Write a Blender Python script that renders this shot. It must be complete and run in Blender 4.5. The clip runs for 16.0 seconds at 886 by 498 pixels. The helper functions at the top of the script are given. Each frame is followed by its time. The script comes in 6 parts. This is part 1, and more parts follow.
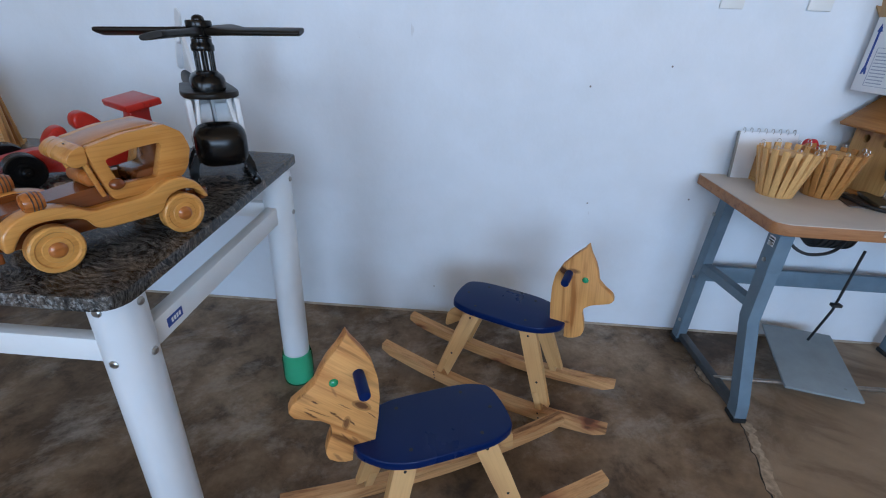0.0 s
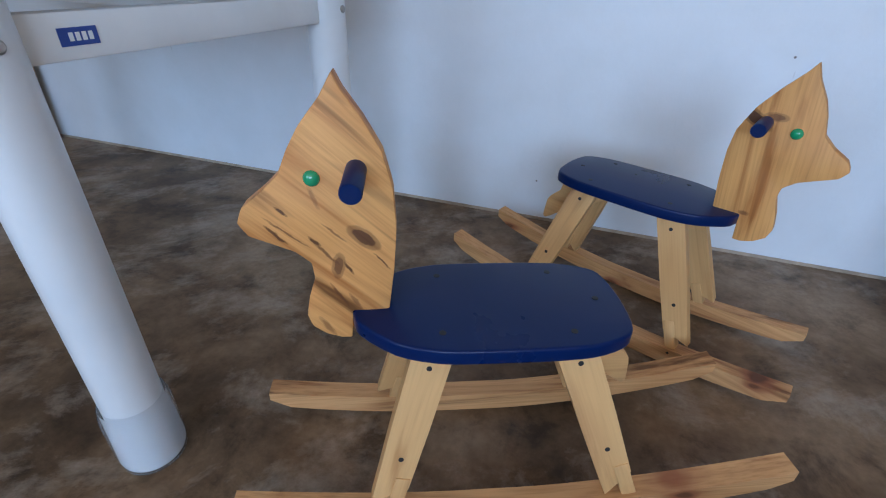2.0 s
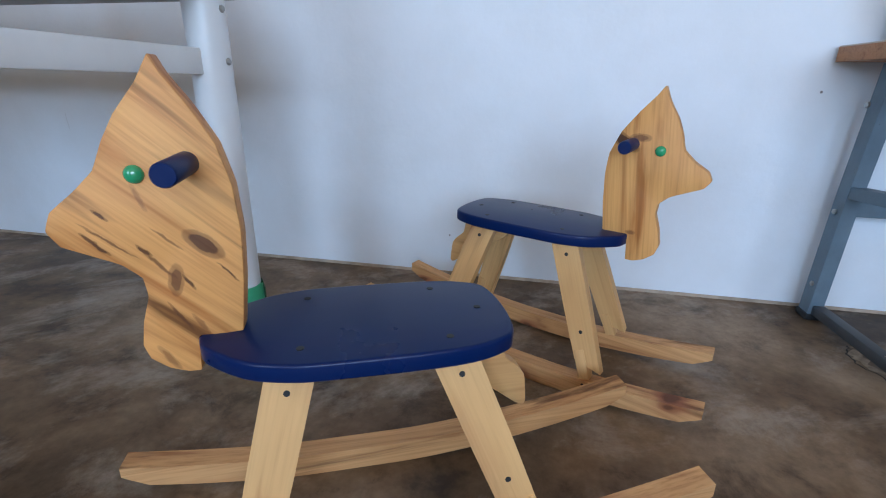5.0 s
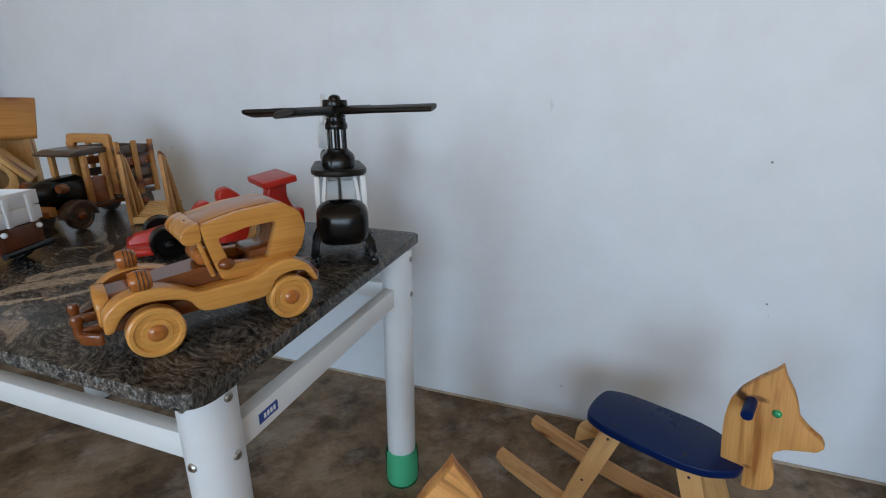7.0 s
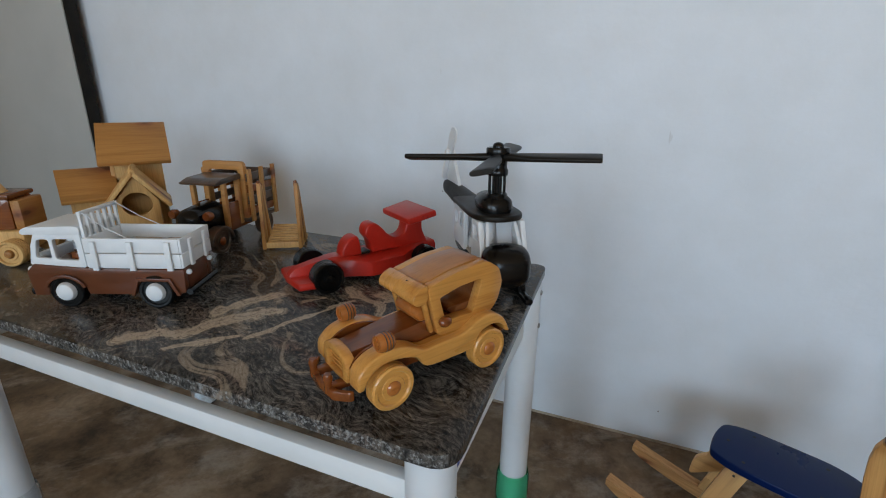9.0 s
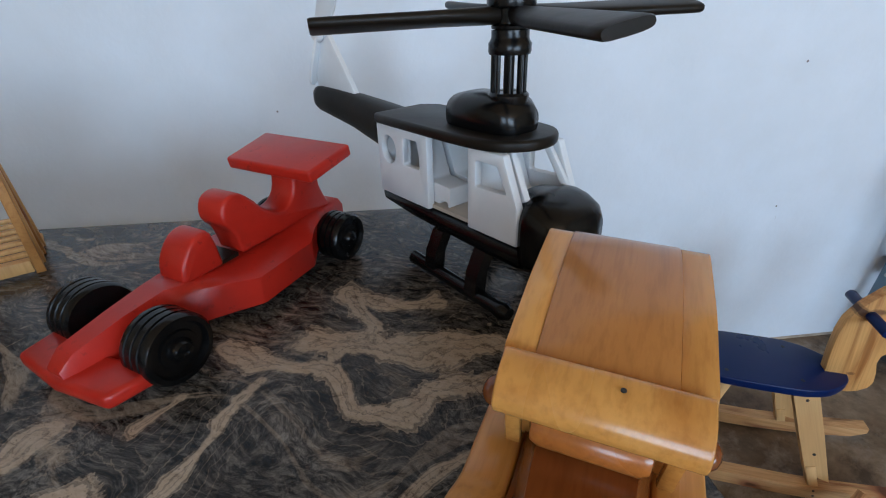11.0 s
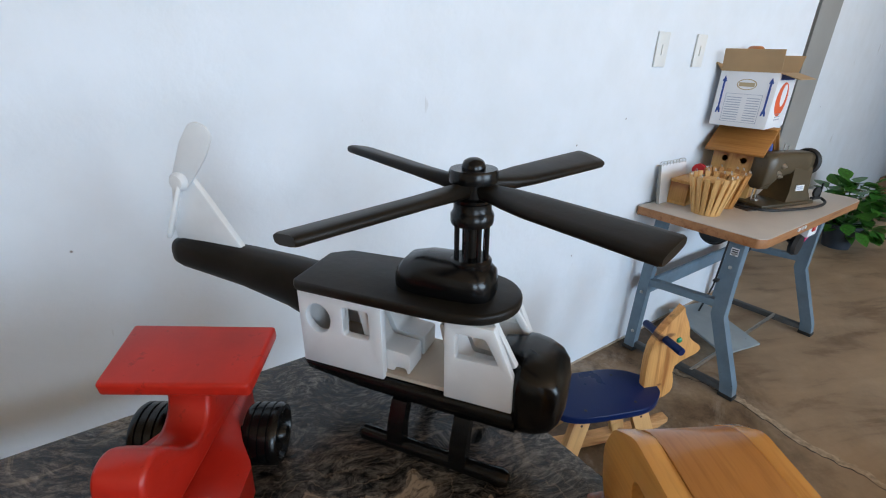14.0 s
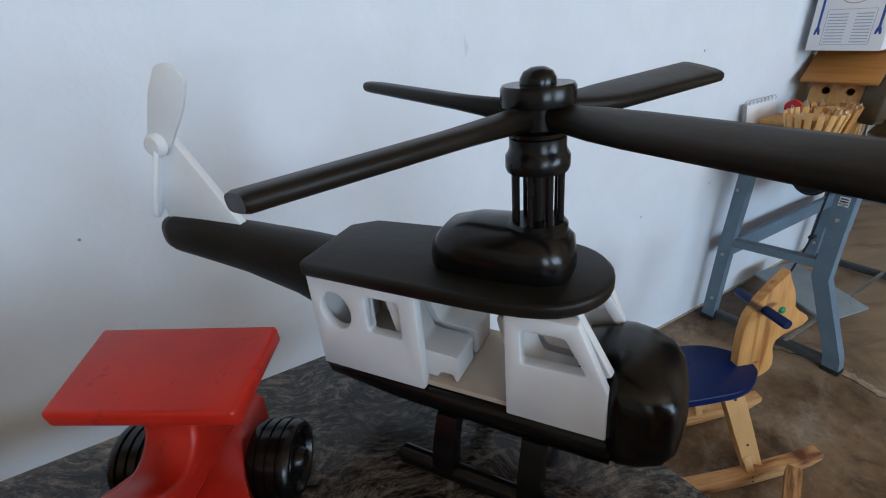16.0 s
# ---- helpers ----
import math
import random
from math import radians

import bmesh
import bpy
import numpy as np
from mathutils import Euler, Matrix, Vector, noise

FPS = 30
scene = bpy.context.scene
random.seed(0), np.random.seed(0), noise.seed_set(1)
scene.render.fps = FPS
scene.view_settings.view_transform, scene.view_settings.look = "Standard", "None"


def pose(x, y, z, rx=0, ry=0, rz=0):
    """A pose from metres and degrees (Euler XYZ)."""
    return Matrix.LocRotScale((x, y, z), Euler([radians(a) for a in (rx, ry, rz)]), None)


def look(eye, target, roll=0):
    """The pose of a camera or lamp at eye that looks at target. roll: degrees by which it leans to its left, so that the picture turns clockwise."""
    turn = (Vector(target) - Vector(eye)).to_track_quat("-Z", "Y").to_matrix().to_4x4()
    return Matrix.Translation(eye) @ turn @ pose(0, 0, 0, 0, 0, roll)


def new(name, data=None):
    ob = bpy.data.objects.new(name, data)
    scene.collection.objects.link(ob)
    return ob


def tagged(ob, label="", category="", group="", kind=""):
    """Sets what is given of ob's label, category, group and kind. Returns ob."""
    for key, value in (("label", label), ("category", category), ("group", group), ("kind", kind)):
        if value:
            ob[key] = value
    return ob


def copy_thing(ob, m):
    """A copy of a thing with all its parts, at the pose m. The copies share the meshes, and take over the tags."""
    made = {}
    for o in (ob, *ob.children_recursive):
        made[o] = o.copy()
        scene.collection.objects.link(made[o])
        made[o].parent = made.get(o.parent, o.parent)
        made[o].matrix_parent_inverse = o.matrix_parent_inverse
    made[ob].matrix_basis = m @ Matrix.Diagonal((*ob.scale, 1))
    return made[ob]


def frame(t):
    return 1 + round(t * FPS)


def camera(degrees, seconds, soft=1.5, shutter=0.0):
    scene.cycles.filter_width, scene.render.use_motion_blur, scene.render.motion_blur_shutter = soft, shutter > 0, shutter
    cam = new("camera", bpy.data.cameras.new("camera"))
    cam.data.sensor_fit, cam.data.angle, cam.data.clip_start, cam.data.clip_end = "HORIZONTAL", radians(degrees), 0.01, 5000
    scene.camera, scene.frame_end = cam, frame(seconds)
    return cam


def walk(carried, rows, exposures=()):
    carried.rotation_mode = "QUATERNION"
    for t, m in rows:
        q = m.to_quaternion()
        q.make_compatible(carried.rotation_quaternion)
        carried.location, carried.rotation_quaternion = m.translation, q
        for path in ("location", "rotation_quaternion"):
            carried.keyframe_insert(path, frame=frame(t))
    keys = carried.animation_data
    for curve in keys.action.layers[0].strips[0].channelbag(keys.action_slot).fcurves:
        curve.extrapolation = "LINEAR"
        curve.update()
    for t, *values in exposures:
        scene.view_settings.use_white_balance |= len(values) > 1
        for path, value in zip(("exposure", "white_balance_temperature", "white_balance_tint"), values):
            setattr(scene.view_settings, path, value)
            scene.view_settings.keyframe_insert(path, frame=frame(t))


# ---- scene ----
cam = camera(87.5, 16.0, 1.1)
PATH = [
    (0, (0.166, 0.146, 1.149), (0.086, 1.938, 0.263), 2.7),
    (0.5, (0.252, 0.258, 1.108), (0.104, 2.022, 0.178), 3.1),
    (1, (0.329, 0.349, 0.999), (0.037, 2.074, 0.03), 3.1),
    (1.5, (0.213, 0.39, 0.898), (-0.243, 2.067, -0.093), 2.0),
    (2, (0.221, 0.427, 0.704), (-0.32, 2.053, -0.327), 1.8),
    (2.5, (0.254, 0.476, 0.553), (-0.234, 2.109, -0.494), 3.4),
    (3, (0.302, 0.486, 0.522), (-0.135, 2.194, -0.423), 2.9),
    (3.5, (0.282, 0.451, 0.572), (-0.149, 2.206, -0.284), 2.6),
    (3.7, (0.261, 0.437, 0.597), (-0.151, 2.202, -0.251), 2.7),
    (5.8, (0.352, 0.46, 0.588), (-0.06, 2.333, 0.019), -0.7),
    (6, (0.345, 0.463, 0.583), (-0.118, 2.326, 0.023), -0.7),
    (6.5, (0.224, 0.409, 0.827), (-0.324, 2.242, 0.244), -0.3),
    (7, (0.126, 0.311, 1.122), (-0.495, 2.115, 0.52), 0.2),
    (7.5, (0.096, 0.26, 1.233), (-0.574, 2.052, 0.649), 0.8),
    (8, (0.001, 0.206, 1.264), (-0.695, 1.99, 0.689), 0.9),
    (8.5, (-0.127, 0.196, 1.253), (-0.856, 1.962, 0.664), 0.6),
    (8.7, (-0.134, 0.192, 1.247), (-0.861, 1.956, 0.646), 0.6),
    (10.8, (-0.515, 0.63, 1.111), (-0.45, 2.404, 0.189), -0.3),
    (11, (-0.563, 0.664, 1.123), (-0.337, 2.406, 0.166), -0.4),
    (11.5, (-0.693, 0.654, 1.131), (-0.027, 2.231, 0.096), 1.7),
    (12, (-0.706, 0.647, 1.104), (0.297, 2.016, 0.045), 5.0),
    (12.5, (-0.727, 0.645, 1.133), (0.49, 1.864, 0.117), 8.4),
    (13, (-0.76, 0.68, 1.159), (0.545, 1.876, 0.23), 9.8),
    (13.5, (-0.735, 0.799, 1.22), (0.524, 2.115, 0.393), 7.3),
    (14, (-0.725, 0.836, 1.234), (0.377, 2.314, 0.459), 2.2),
    (14.5, (-0.699, 0.855, 1.219), (0.351, 2.372, 0.448), 0.5),
    (15, (-0.675, 0.877, 1.219), (0.319, 2.437, 0.459), -0.4),
    (15.5, (-0.658, 0.905, 1.21), (0.237, 2.509, 0.419), -2.9),
    (16, (-0.646, 0.947, 1.169), (0.247, 2.502, 0.285), -3.5),
]
walk(cam, [(t, look(eye, target, roll)) for t, eye, target, roll in PATH],
     [(0.0, -0.70, 5800, 16), (1.5, -0.64, 5700, 16), (2.5, -0.36, 5800, 17), (3.5, -0.04, 5850, 17), (6.0, -0.62, 6050, 16), (6.5, -0.7, 6200, 16), (7.0, -0.75, 6650, 14), (8.5, -0.86, 6800, 13), (11.0, -0.52, 6150, 14), (11.5, -0.14, 6450, 14), (12.0, 0.17, 6250, 14), (12.5, 0.30, 6200, 14), (13.0, 0.22, 6200, 14), (14.0, -0.26, 6500, 14), (14.5, -0.48, 6450, 14), (16.0, -0.57, 6350, 14)])

# ---- world, sun and large lights ----
world = bpy.data.worlds.new("sky")
scene.world = world
world.use_nodes = True
wn = world.node_tree
sky = wn.nodes.new("ShaderNodeTexSky")
sky.sky_type, sky.sun_disc = "NISHITA", False
sky.sun_elevation, sky.sun_rotation = radians(70), radians(180)
wn.nodes["Background"].inputs[1].default_value = 0.12
wn.links.new(sky.outputs[0], wn.nodes["Background"].inputs[0])
sun = new("sun", bpy.data.lights.new("sun", "SUN"))
sun.data.energy, sun.data.angle, sun.data.color = 5.0, radians(0.5), (1.0, 0.95, 0.86)
sun.matrix_world = look((2.6, -9, 14), (2.2, -3.9, 0))
# each opening: blue skylight lamp, plus an added warm lamp imitating sunlit-ground bounce
for lo, hi, power in ((-2.5, -0.9, 92), (0.3, 3.1, 195)):
    for name, share, colour, z, tilt, spread in (("doorway_daylight", 1.0, (0.565, 0.795, 1.0), 1.7, 93, 165), ("added_bounce_lamp", 0.46, (1.0, 0.86, 0.66), 1.6, 140, 125)):
        daylight = new(name, bpy.data.lights.new(name, "AREA"))
        daylight.data.shape, daylight.data.size, daylight.data.size_y = "RECTANGLE", hi - lo, 1.75
        daylight.data.energy, daylight.data.color = power * share, colour
        daylight.matrix_world = pose((lo + hi) / 2, -3.5, z, tilt, 0, 0)
        daylight.data.spread = radians(spread)

# ---- materials ----
def nodes_of(name, rough=0.5, metal=0.0, coat=0.0, spec=0.5):
    m = bpy.data.materials.new(name)
    m.use_nodes = True
    nt = m.node_tree
    b = nt.nodes["Principled BSDF"]
    b.inputs["Roughness"].default_value, b.inputs["Metallic"].default_value = rough, metal
    b.inputs["Coat Weight"].default_value, b.inputs["Coat Roughness"].default_value = coat, 0.12
    b.inputs["Specular IOR Level"].default_value = spec
    return m, nt, b


def add(nt, kind, **values):
    n = nt.nodes.new(kind)
    for k, v in values.items():
        n.inputs[k].default_value = v
    return n


def place_of(nt, scale=(1, 1, 1), turn=(0, 0, 0)):
    tc, mp = nt.nodes.new("ShaderNodeTexCoord"), nt.nodes.new("ShaderNodeMapping")
    mp.vector_type = "TEXTURE"
    mp.inputs["Scale"].default_value = [1 / v for v in scale]
    mp.inputs["Rotation"].default_value = [radians(a) for a in turn]
    nt.links.new(tc.outputs["Object"], mp.inputs["Vector"])
    return mp.outputs[0]


def ramp_of(nt, source, stops):
    r = nt.nodes.new("ShaderNodeValToRGB")
    e = r.color_ramp.elements
    while len(e) < len(stops):
        e.new(0.5)
    for k, (p, c) in zip(e, stops):
        k.position, k.color = p, (*c, 1)
    nt.links.new(source, r.inputs[0])
    return r.outputs[0]


def blend(nt, kind, fac, a, b):
    n = nt.nodes.new("ShaderNodeMix")
    n.data_type, n.blend_type = "RGBA", kind
    for sock, v in ((n.inputs[0], fac), (n.inputs[6], a), (n.inputs[7], b)):
        if isinstance(v, bpy.types.NodeSocket):
            nt.links.new(v, sock)
        else:
            sock.default_value = v if not isinstance(v, tuple) else (*v, 1)
    return n.outputs[2]


def noise_of(nt, place, scale, detail=4.0, rough=0.55, distort=0.0):
    n = add(nt, "ShaderNodeTexNoise", Scale=scale, Detail=detail, Roughness=rough, Distortion=distort)
    nt.links.new(place, n.inputs["Vector"])
    return n.outputs[0]


def relief(nt, b, height, strength, distance=0.002):
    n = add(nt, "ShaderNodeBump", Strength=strength, Distance=distance)
    nt.links.new(height, n.inputs["Height"])
    nt.links.new(n.outputs[0], b.inputs["Normal"])


def roughness(nt, b, source, low, high):
    n = add(nt, "ShaderNodeMapRange")
    n.inputs[3].default_value, n.inputs[4].default_value = low, high
    nt.links.new(source, n.inputs[0])
    nt.links.new(n.outputs[0], b.inputs["Roughness"])


def coloured(name, c, vary=0.12, scale=14.0, rough=0.5, metal=0.0, coat=0.0, bump=0.15, grain=120.0, wear=None, wear_at=0.66, spec=0.5):
    """Paint, plastic or metal: one colour with blotches, fine relief and, if given, a second colour where it is worn."""
    m, nt, b = nodes_of(name, rough, metal, coat, spec)
    p = place_of(nt)
    big, fine = noise_of(nt, p, scale, 5), noise_of(nt, p, grain, 3)
    lo, hi = tuple(v * (1 - vary) for v in c), tuple(min(1, v * (1 + vary)) for v in c)
    col = ramp_of(nt, big, [(0.3, lo), (0.7, hi)])
    if wear:
        spots = ramp_of(nt, noise_of(nt, p, scale * 4, 6, 0.65), [(wear_at, (0, 0, 0)), (wear_at + 0.05, (1, 1, 1))])
        col = blend(nt, "MIX", spots, col, wear)
    nt.links.new(col, b.inputs["Base Color"])
    roughness(nt, b, big, max(0.02, rough - 0.1), min(1, rough + 0.1))
    relief(nt, b, fine, bump, 0.0008)
    return m


def own_place(nt, scale=(1, 1, 1), turn=(0, 0, 0)):
    """As place_of, shifted by chance from piece to piece."""
    tc, mp, info = nt.nodes.new("ShaderNodeTexCoord"), nt.nodes.new("ShaderNodeMapping"), nt.nodes.new("ShaderNodeObjectInfo")
    far = add(nt, "ShaderNodeVectorMath")
    far.operation = "MULTIPLY_ADD"
    far.inputs[1].default_value = (7.3, 5.1, 3.7)
    nt.links.new(info.outputs["Random"], far.inputs[0])
    nt.links.new(tc.outputs["Object"], far.inputs[2])
    mp.vector_type = "TEXTURE"
    mp.inputs["Scale"].default_value = [1 / v for v in scale]
    mp.inputs["Rotation"].default_value = [radians(a) for a in turn]
    nt.links.new(far.outputs[0], mp.inputs["Vector"])
    return mp.outputs[0]


def wooden(name, light, dark, turn=(0, 0, 0), rings=28.0, rough=0.45, coat=0.0, stretch=0.12, veins=1.0, knots=0.0, bump=0.2, streaks=0.0, red=(0.26, 0.085, 0.035), marks=(), fibre=0.35):
    """Wood whose grain runs along x of its thing before the turn."""
    m, nt, b = nodes_of(name, rough, 0.0, coat, 0.4)
    p = own_place(nt, (stretch, 1, 1), turn)
    warp = noise_of(nt, p, rings * 0.35, 3, 0.5, 0.6)
    band = noise_of(nt, p, rings * 1.3, 4, 0.5, 1.4)
    dark = tuple(c + (a - c) * veins for a, c in zip(dark, light))
    mid = tuple((a + 3 * c) / 4 for a, c in zip(dark, light))
    col = ramp_of(nt, band, [(0.30, dark), (0.43, mid), (0.56, light), (0.75, mid)])
    tone = ramp_of(nt, warp, [(0.3, (0.82, 0.74, 0.66)), (0.65, (1, 1, 1))])
    col = blend(nt, "MULTIPLY", 0.8, col, tone)
    fib = noise_of(nt, own_place(nt, (stretch * 0.25, 1, 1), turn), 240.0, 3)
    col = blend(nt, "MULTIPLY", fibre, col, ramp_of(nt, fib, [(0.3, (0.55, 0.42, 0.3)), (0.55, (1, 1, 1))]))
    if streaks:
        n = noise_of(nt, own_place(nt, (stretch * 0.7, 1, 1), turn), 24.0, 4, 0.6, 0.5)
        col = blend(nt, "MIX", ramp_of(nt, n, [(0.57, (0, 0, 0)), (0.69, (streaks, streaks, streaks))]), col, tuple(k * 0.35 for k in dark))
    if knots:
        wob = add(nt, "ShaderNodeTexNoise", Scale=24.0, Detail=2.0)
        base = own_place(nt, (0.5, 1, 1), turn)
        nt.links.new(base, wob.inputs["Vector"])
        mixv = add(nt, "ShaderNodeVectorMath")
        mixv.operation = "MULTIPLY_ADD"
        mixv.inputs[1].default_value = (0.03, 0.03, 0.03)
        nt.links.new(wob.outputs[1], mixv.inputs[0])
        nt.links.new(base, mixv.inputs[2])
        sep, com = nt.nodes.new("ShaderNodeSeparateXYZ"), nt.nodes.new("ShaderNodeCombineXYZ")
        nt.links.new(mixv.outputs[0], sep.inputs[0])
        nt.links.new(sep.outputs[0], com.inputs[0])
        nt.links.new(sep.outputs[2], com.inputs[1])
        v = add(nt, "ShaderNodeTexVoronoi", Scale=knots)
        v.voronoi_dimensions = "2D"
        nt.links.new(com.outputs[0], v.inputs["Vector"])
        col = blend(nt, "MIX", ramp_of(nt, v.outputs[0], [(0.08, (0.85, 0.85, 0.85)), (0.13, (0.3, 0.3, 0.3)), (0.24, (0, 0, 0))]), col, red)
        col = blend(nt, "MIX", ramp_of(nt, v.outputs[0], [(0.035, (0.8, 0.8, 0.8)), (0.07, (0, 0, 0))]), col, tuple(k * 0.35 for k in red))
    for x, z, a, c, angle, depth in marks:        # single knots and pitch streaks: place, half sizes, slant, darkness
        tc, mp, sph = nt.nodes.new("ShaderNodeTexCoord"), nt.nodes.new("ShaderNodeMapping"), nt.nodes.new("ShaderNodeTexGradient")
        mp.vector_type, sph.gradient_type = "TEXTURE", "SPHERICAL"
        mp.inputs["Location"].default_value, mp.inputs["Rotation"].default_value, mp.inputs["Scale"].default_value = (x, 0, z), (0, radians(angle), 0), (1.7 * a, 5.0, 0.8 * c)
        ragged = add(nt, "ShaderNodeTexNoise", Scale=90.0, Detail=3.0)
        nt.links.new(tc.outputs["Object"], ragged.inputs["Vector"])
        jit = nt.nodes.new("ShaderNodeVectorMath")
        jit.operation = "MULTIPLY_ADD"
        jit.inputs[1].default_value = (0.005, 0.005, 0.005)
        nt.links.new(ragged.outputs[1], jit.inputs[0])
        nt.links.new(tc.outputs["Object"], jit.inputs[2])
        nt.links.new(jit.outputs[0], mp.inputs["Vector"])
        nt.links.new(mp.outputs[0], sph.inputs["Vector"])
        col = blend(nt, "MIX", ramp_of(nt, sph.outputs[1], [(0.0, (0, 0, 0)), (0.12, (depth * 0.45,) * 3), (0.34, (depth * 0.55,) * 3), (0.44, (depth * 0.95,) * 3)]), col, tuple(k * (1.1 - depth * 0.85) for k in red))
    nt.links.new(col, b.inputs["Base Color"])
    roughness(nt, b, warp, max(0.05, rough - 0.08), rough + 0.12)
    relief(nt, b, fib, bump, 0.0006)
    return m


def vec(nt, kind, a, b=None):
    n = nt.nodes.new("ShaderNodeVectorMath")
    n.operation = kind
    for k, v in enumerate((a, b)):
        if v is None:
            continue
        socket = n.inputs["Scale"] if kind == "SCALE" and k else n.inputs[k]
        if isinstance(v, bpy.types.NodeSocket):
            nt.links.new(v, socket)
        else:
            socket.default_value = v
    return n.outputs["Value"] if kind in ("DOT_PRODUCT", "LENGTH") else n.outputs[0]


def num(nt, kind, a, b, clamp=False):
    n = nt.nodes.new("ShaderNodeMath")
    n.operation, n.use_clamp = kind, clamp
    for k, v in enumerate((a, b)):
        if isinstance(v, bpy.types.NodeSocket):
            nt.links.new(v, n.inputs[k])
        else:
            n.inputs[k].default_value = v
    return n.outputs[0]


def wall_paint(name, c=(0.755, 0.80, 0.865)):
    m, nt, b = nodes_of(name, 0.75)
    p = place_of(nt)
    big = noise_of(nt, p, 1.1, 6, 0.6)
    mid = noise_of(nt, p, 7.0, 5, 0.6)
    col = ramp_of(nt, big, [(0.32, (c[0] * 0.93, c[1] * 0.92, c[2] * 0.90)), (0.7, c)])
    col = blend(nt, "MULTIPLY", 0.5, col, ramp_of(nt, mid, [(0.35, (0.93, 0.925, 0.91)), (0.62, (1, 1, 1))]))
    for scale, turn in ((3.1, 0), (4.7, 31)):
        v = add(nt, "ShaderNodeTexVoronoi", Scale=scale)
        nt.links.new(place_of(nt, (1, 1, 1), (0, turn, 0)), v.inputs["Vector"])
        speck = scale * 0.0026
        col = blend(nt, "MIX", ramp_of(nt, v.outputs[0], [(speck, (0.9, 0.9, 0.9)), (speck * 1.5, (0, 0, 0))]), col, (0.14, 0.11, 0.10))
    scr = noise_of(nt, place_of(nt, (9, 9, 1.6)), 3.2, 2)
    col = blend(nt, "MIX", ramp_of(nt, scr, [(0.745, (0, 0, 0)), (0.76, (0.35, 0.35, 0.35))]), col, (0.45, 0.44, 0.43))
    nt.links.new(col, b.inputs["Base Color"])
    relief(nt, b, noise_of(nt, p, 38.0, 6, 0.6), 0.28, 0.004)
    return m


def concrete_floor(name):
    m, nt, b = nodes_of(name, 0.5, 0.0, 0.0, 0.3)
    p = place_of(nt)
    n1 = noise_of(nt, p, 1.9, 8, 0.62, 0.25)
    n2 = noise_of(nt, p, 6.5, 10, 0.72, 0.2)
    n3 = noise_of(nt, p, 60.0, 4, 0.6)
    col = ramp_of(nt, n1, [(0.36, (0.080, 0.051, 0.030)), (0.5, (0.205, 0.136, 0.079)), (0.64, (0.35, 0.255, 0.168))])
    col = blend(nt, "MULTIPLY", 0.85, col, ramp_of(nt, n2, [(0.36, (0.24, 0.215, 0.19)), (0.48, (0.76, 0.72, 0.68)), (0.6, (1, 1, 1))]))
    pale = ramp_of(nt, noise_of(nt, place_of(nt, (1, 1.4, 1), (0, 0, 35)), 3.4, 10, 0.72, 0.3), [(0.50, (0, 0, 0)), (0.65, (0.7, 0.7, 0.7))])
    col = blend(nt, "MIX", pale, col, (0.39, 0.325, 0.26))
    scratch = ramp_of(nt, noise_of(nt, place_of(nt, (1.0, 2.2, 1), (0, 0, -20)), 13.0, 6, 0.75, 0.3), [(0.64, (0, 0, 0)), (0.74, (0.45, 0.45, 0.45))])
    col = blend(nt, "MIX", scratch, col, (0.09, 0.065, 0.045))
    col = blend(nt, "MULTIPLY", 0.5, col, ramp_of(nt, n3, [(0.3, (0.68, 0.66, 0.64)), (0.6, (1, 1, 1))]))
    # paler tan towards the right: stronger daylight there, put into the colour
    lit_side = vec(nt, "DOT_PRODUCT", p, (1.0, -0.6, 0.0))
    lit_side = num(nt, "ADD", lit_side, num(nt, "MULTIPLY", n1, 1.0))
    soft = noise_of(nt, place_of(nt, (0.7, 2.6, 1), (0, 0, -24)), 2.6, 6, 0.6, 0.4)
    lit_tan = ramp_of(nt, soft, [(0.34, (0.21, 0.142, 0.090)), (0.46, (0.345, 0.25, 0.165)), (0.66, (0.43, 0.31, 0.20))])
    col = blend(nt, "MIX", ramp_of(nt, lit_side, [(0.66, (0, 0, 0)), (1.02, (0.78, 0.78, 0.78))]), col, lit_tan)
    nt.links.new(col, b.inputs["Base Color"])
    roughness(nt, b, n2, 0.42, 0.65)
    relief(nt, b, n2, 0.10, 0.004)
    return m


# half width and course of the slab's main veins
VEINS = (
    (0.014, ((-0.758, 1.093), (-0.696, 1.057), (-0.631, 1.032), (-0.610, 0.983), (-0.564, 0.966), (-0.522, 1.008), (-0.400, 0.985))),
    (0.022, ((-0.669, 1.084), (-0.605, 1.071), (-0.513, 1.064), (-0.454, 1.057))),
    (0.016, ((-0.625, 1.185), (-0.591, 1.111), (-0.595, 1.082), (-0.634, 1.056))),
    (0.018, ((-0.591, 1.166), (-0.503, 1.146))),
    (0.008, ((-0.700, 1.035), (-0.728, 0.987), (-0.748, 0.925), (-0.80, 0.80))),
    (0.009, ((-0.504, 0.922), (-0.552, 0.900), (-0.628, 0.844))),
    (0.008, ((-0.773, 1.022), (-0.806, 0.990))),
    (0.024, ((-1.009, 0.724), (-0.926, 0.799), (-0.838, 0.916))),
    (0.020, ((-0.941, 0.871), (-0.887, 0.990))),
    (0.009, ((-0.909, 0.721), (-0.824, 0.805))),
)


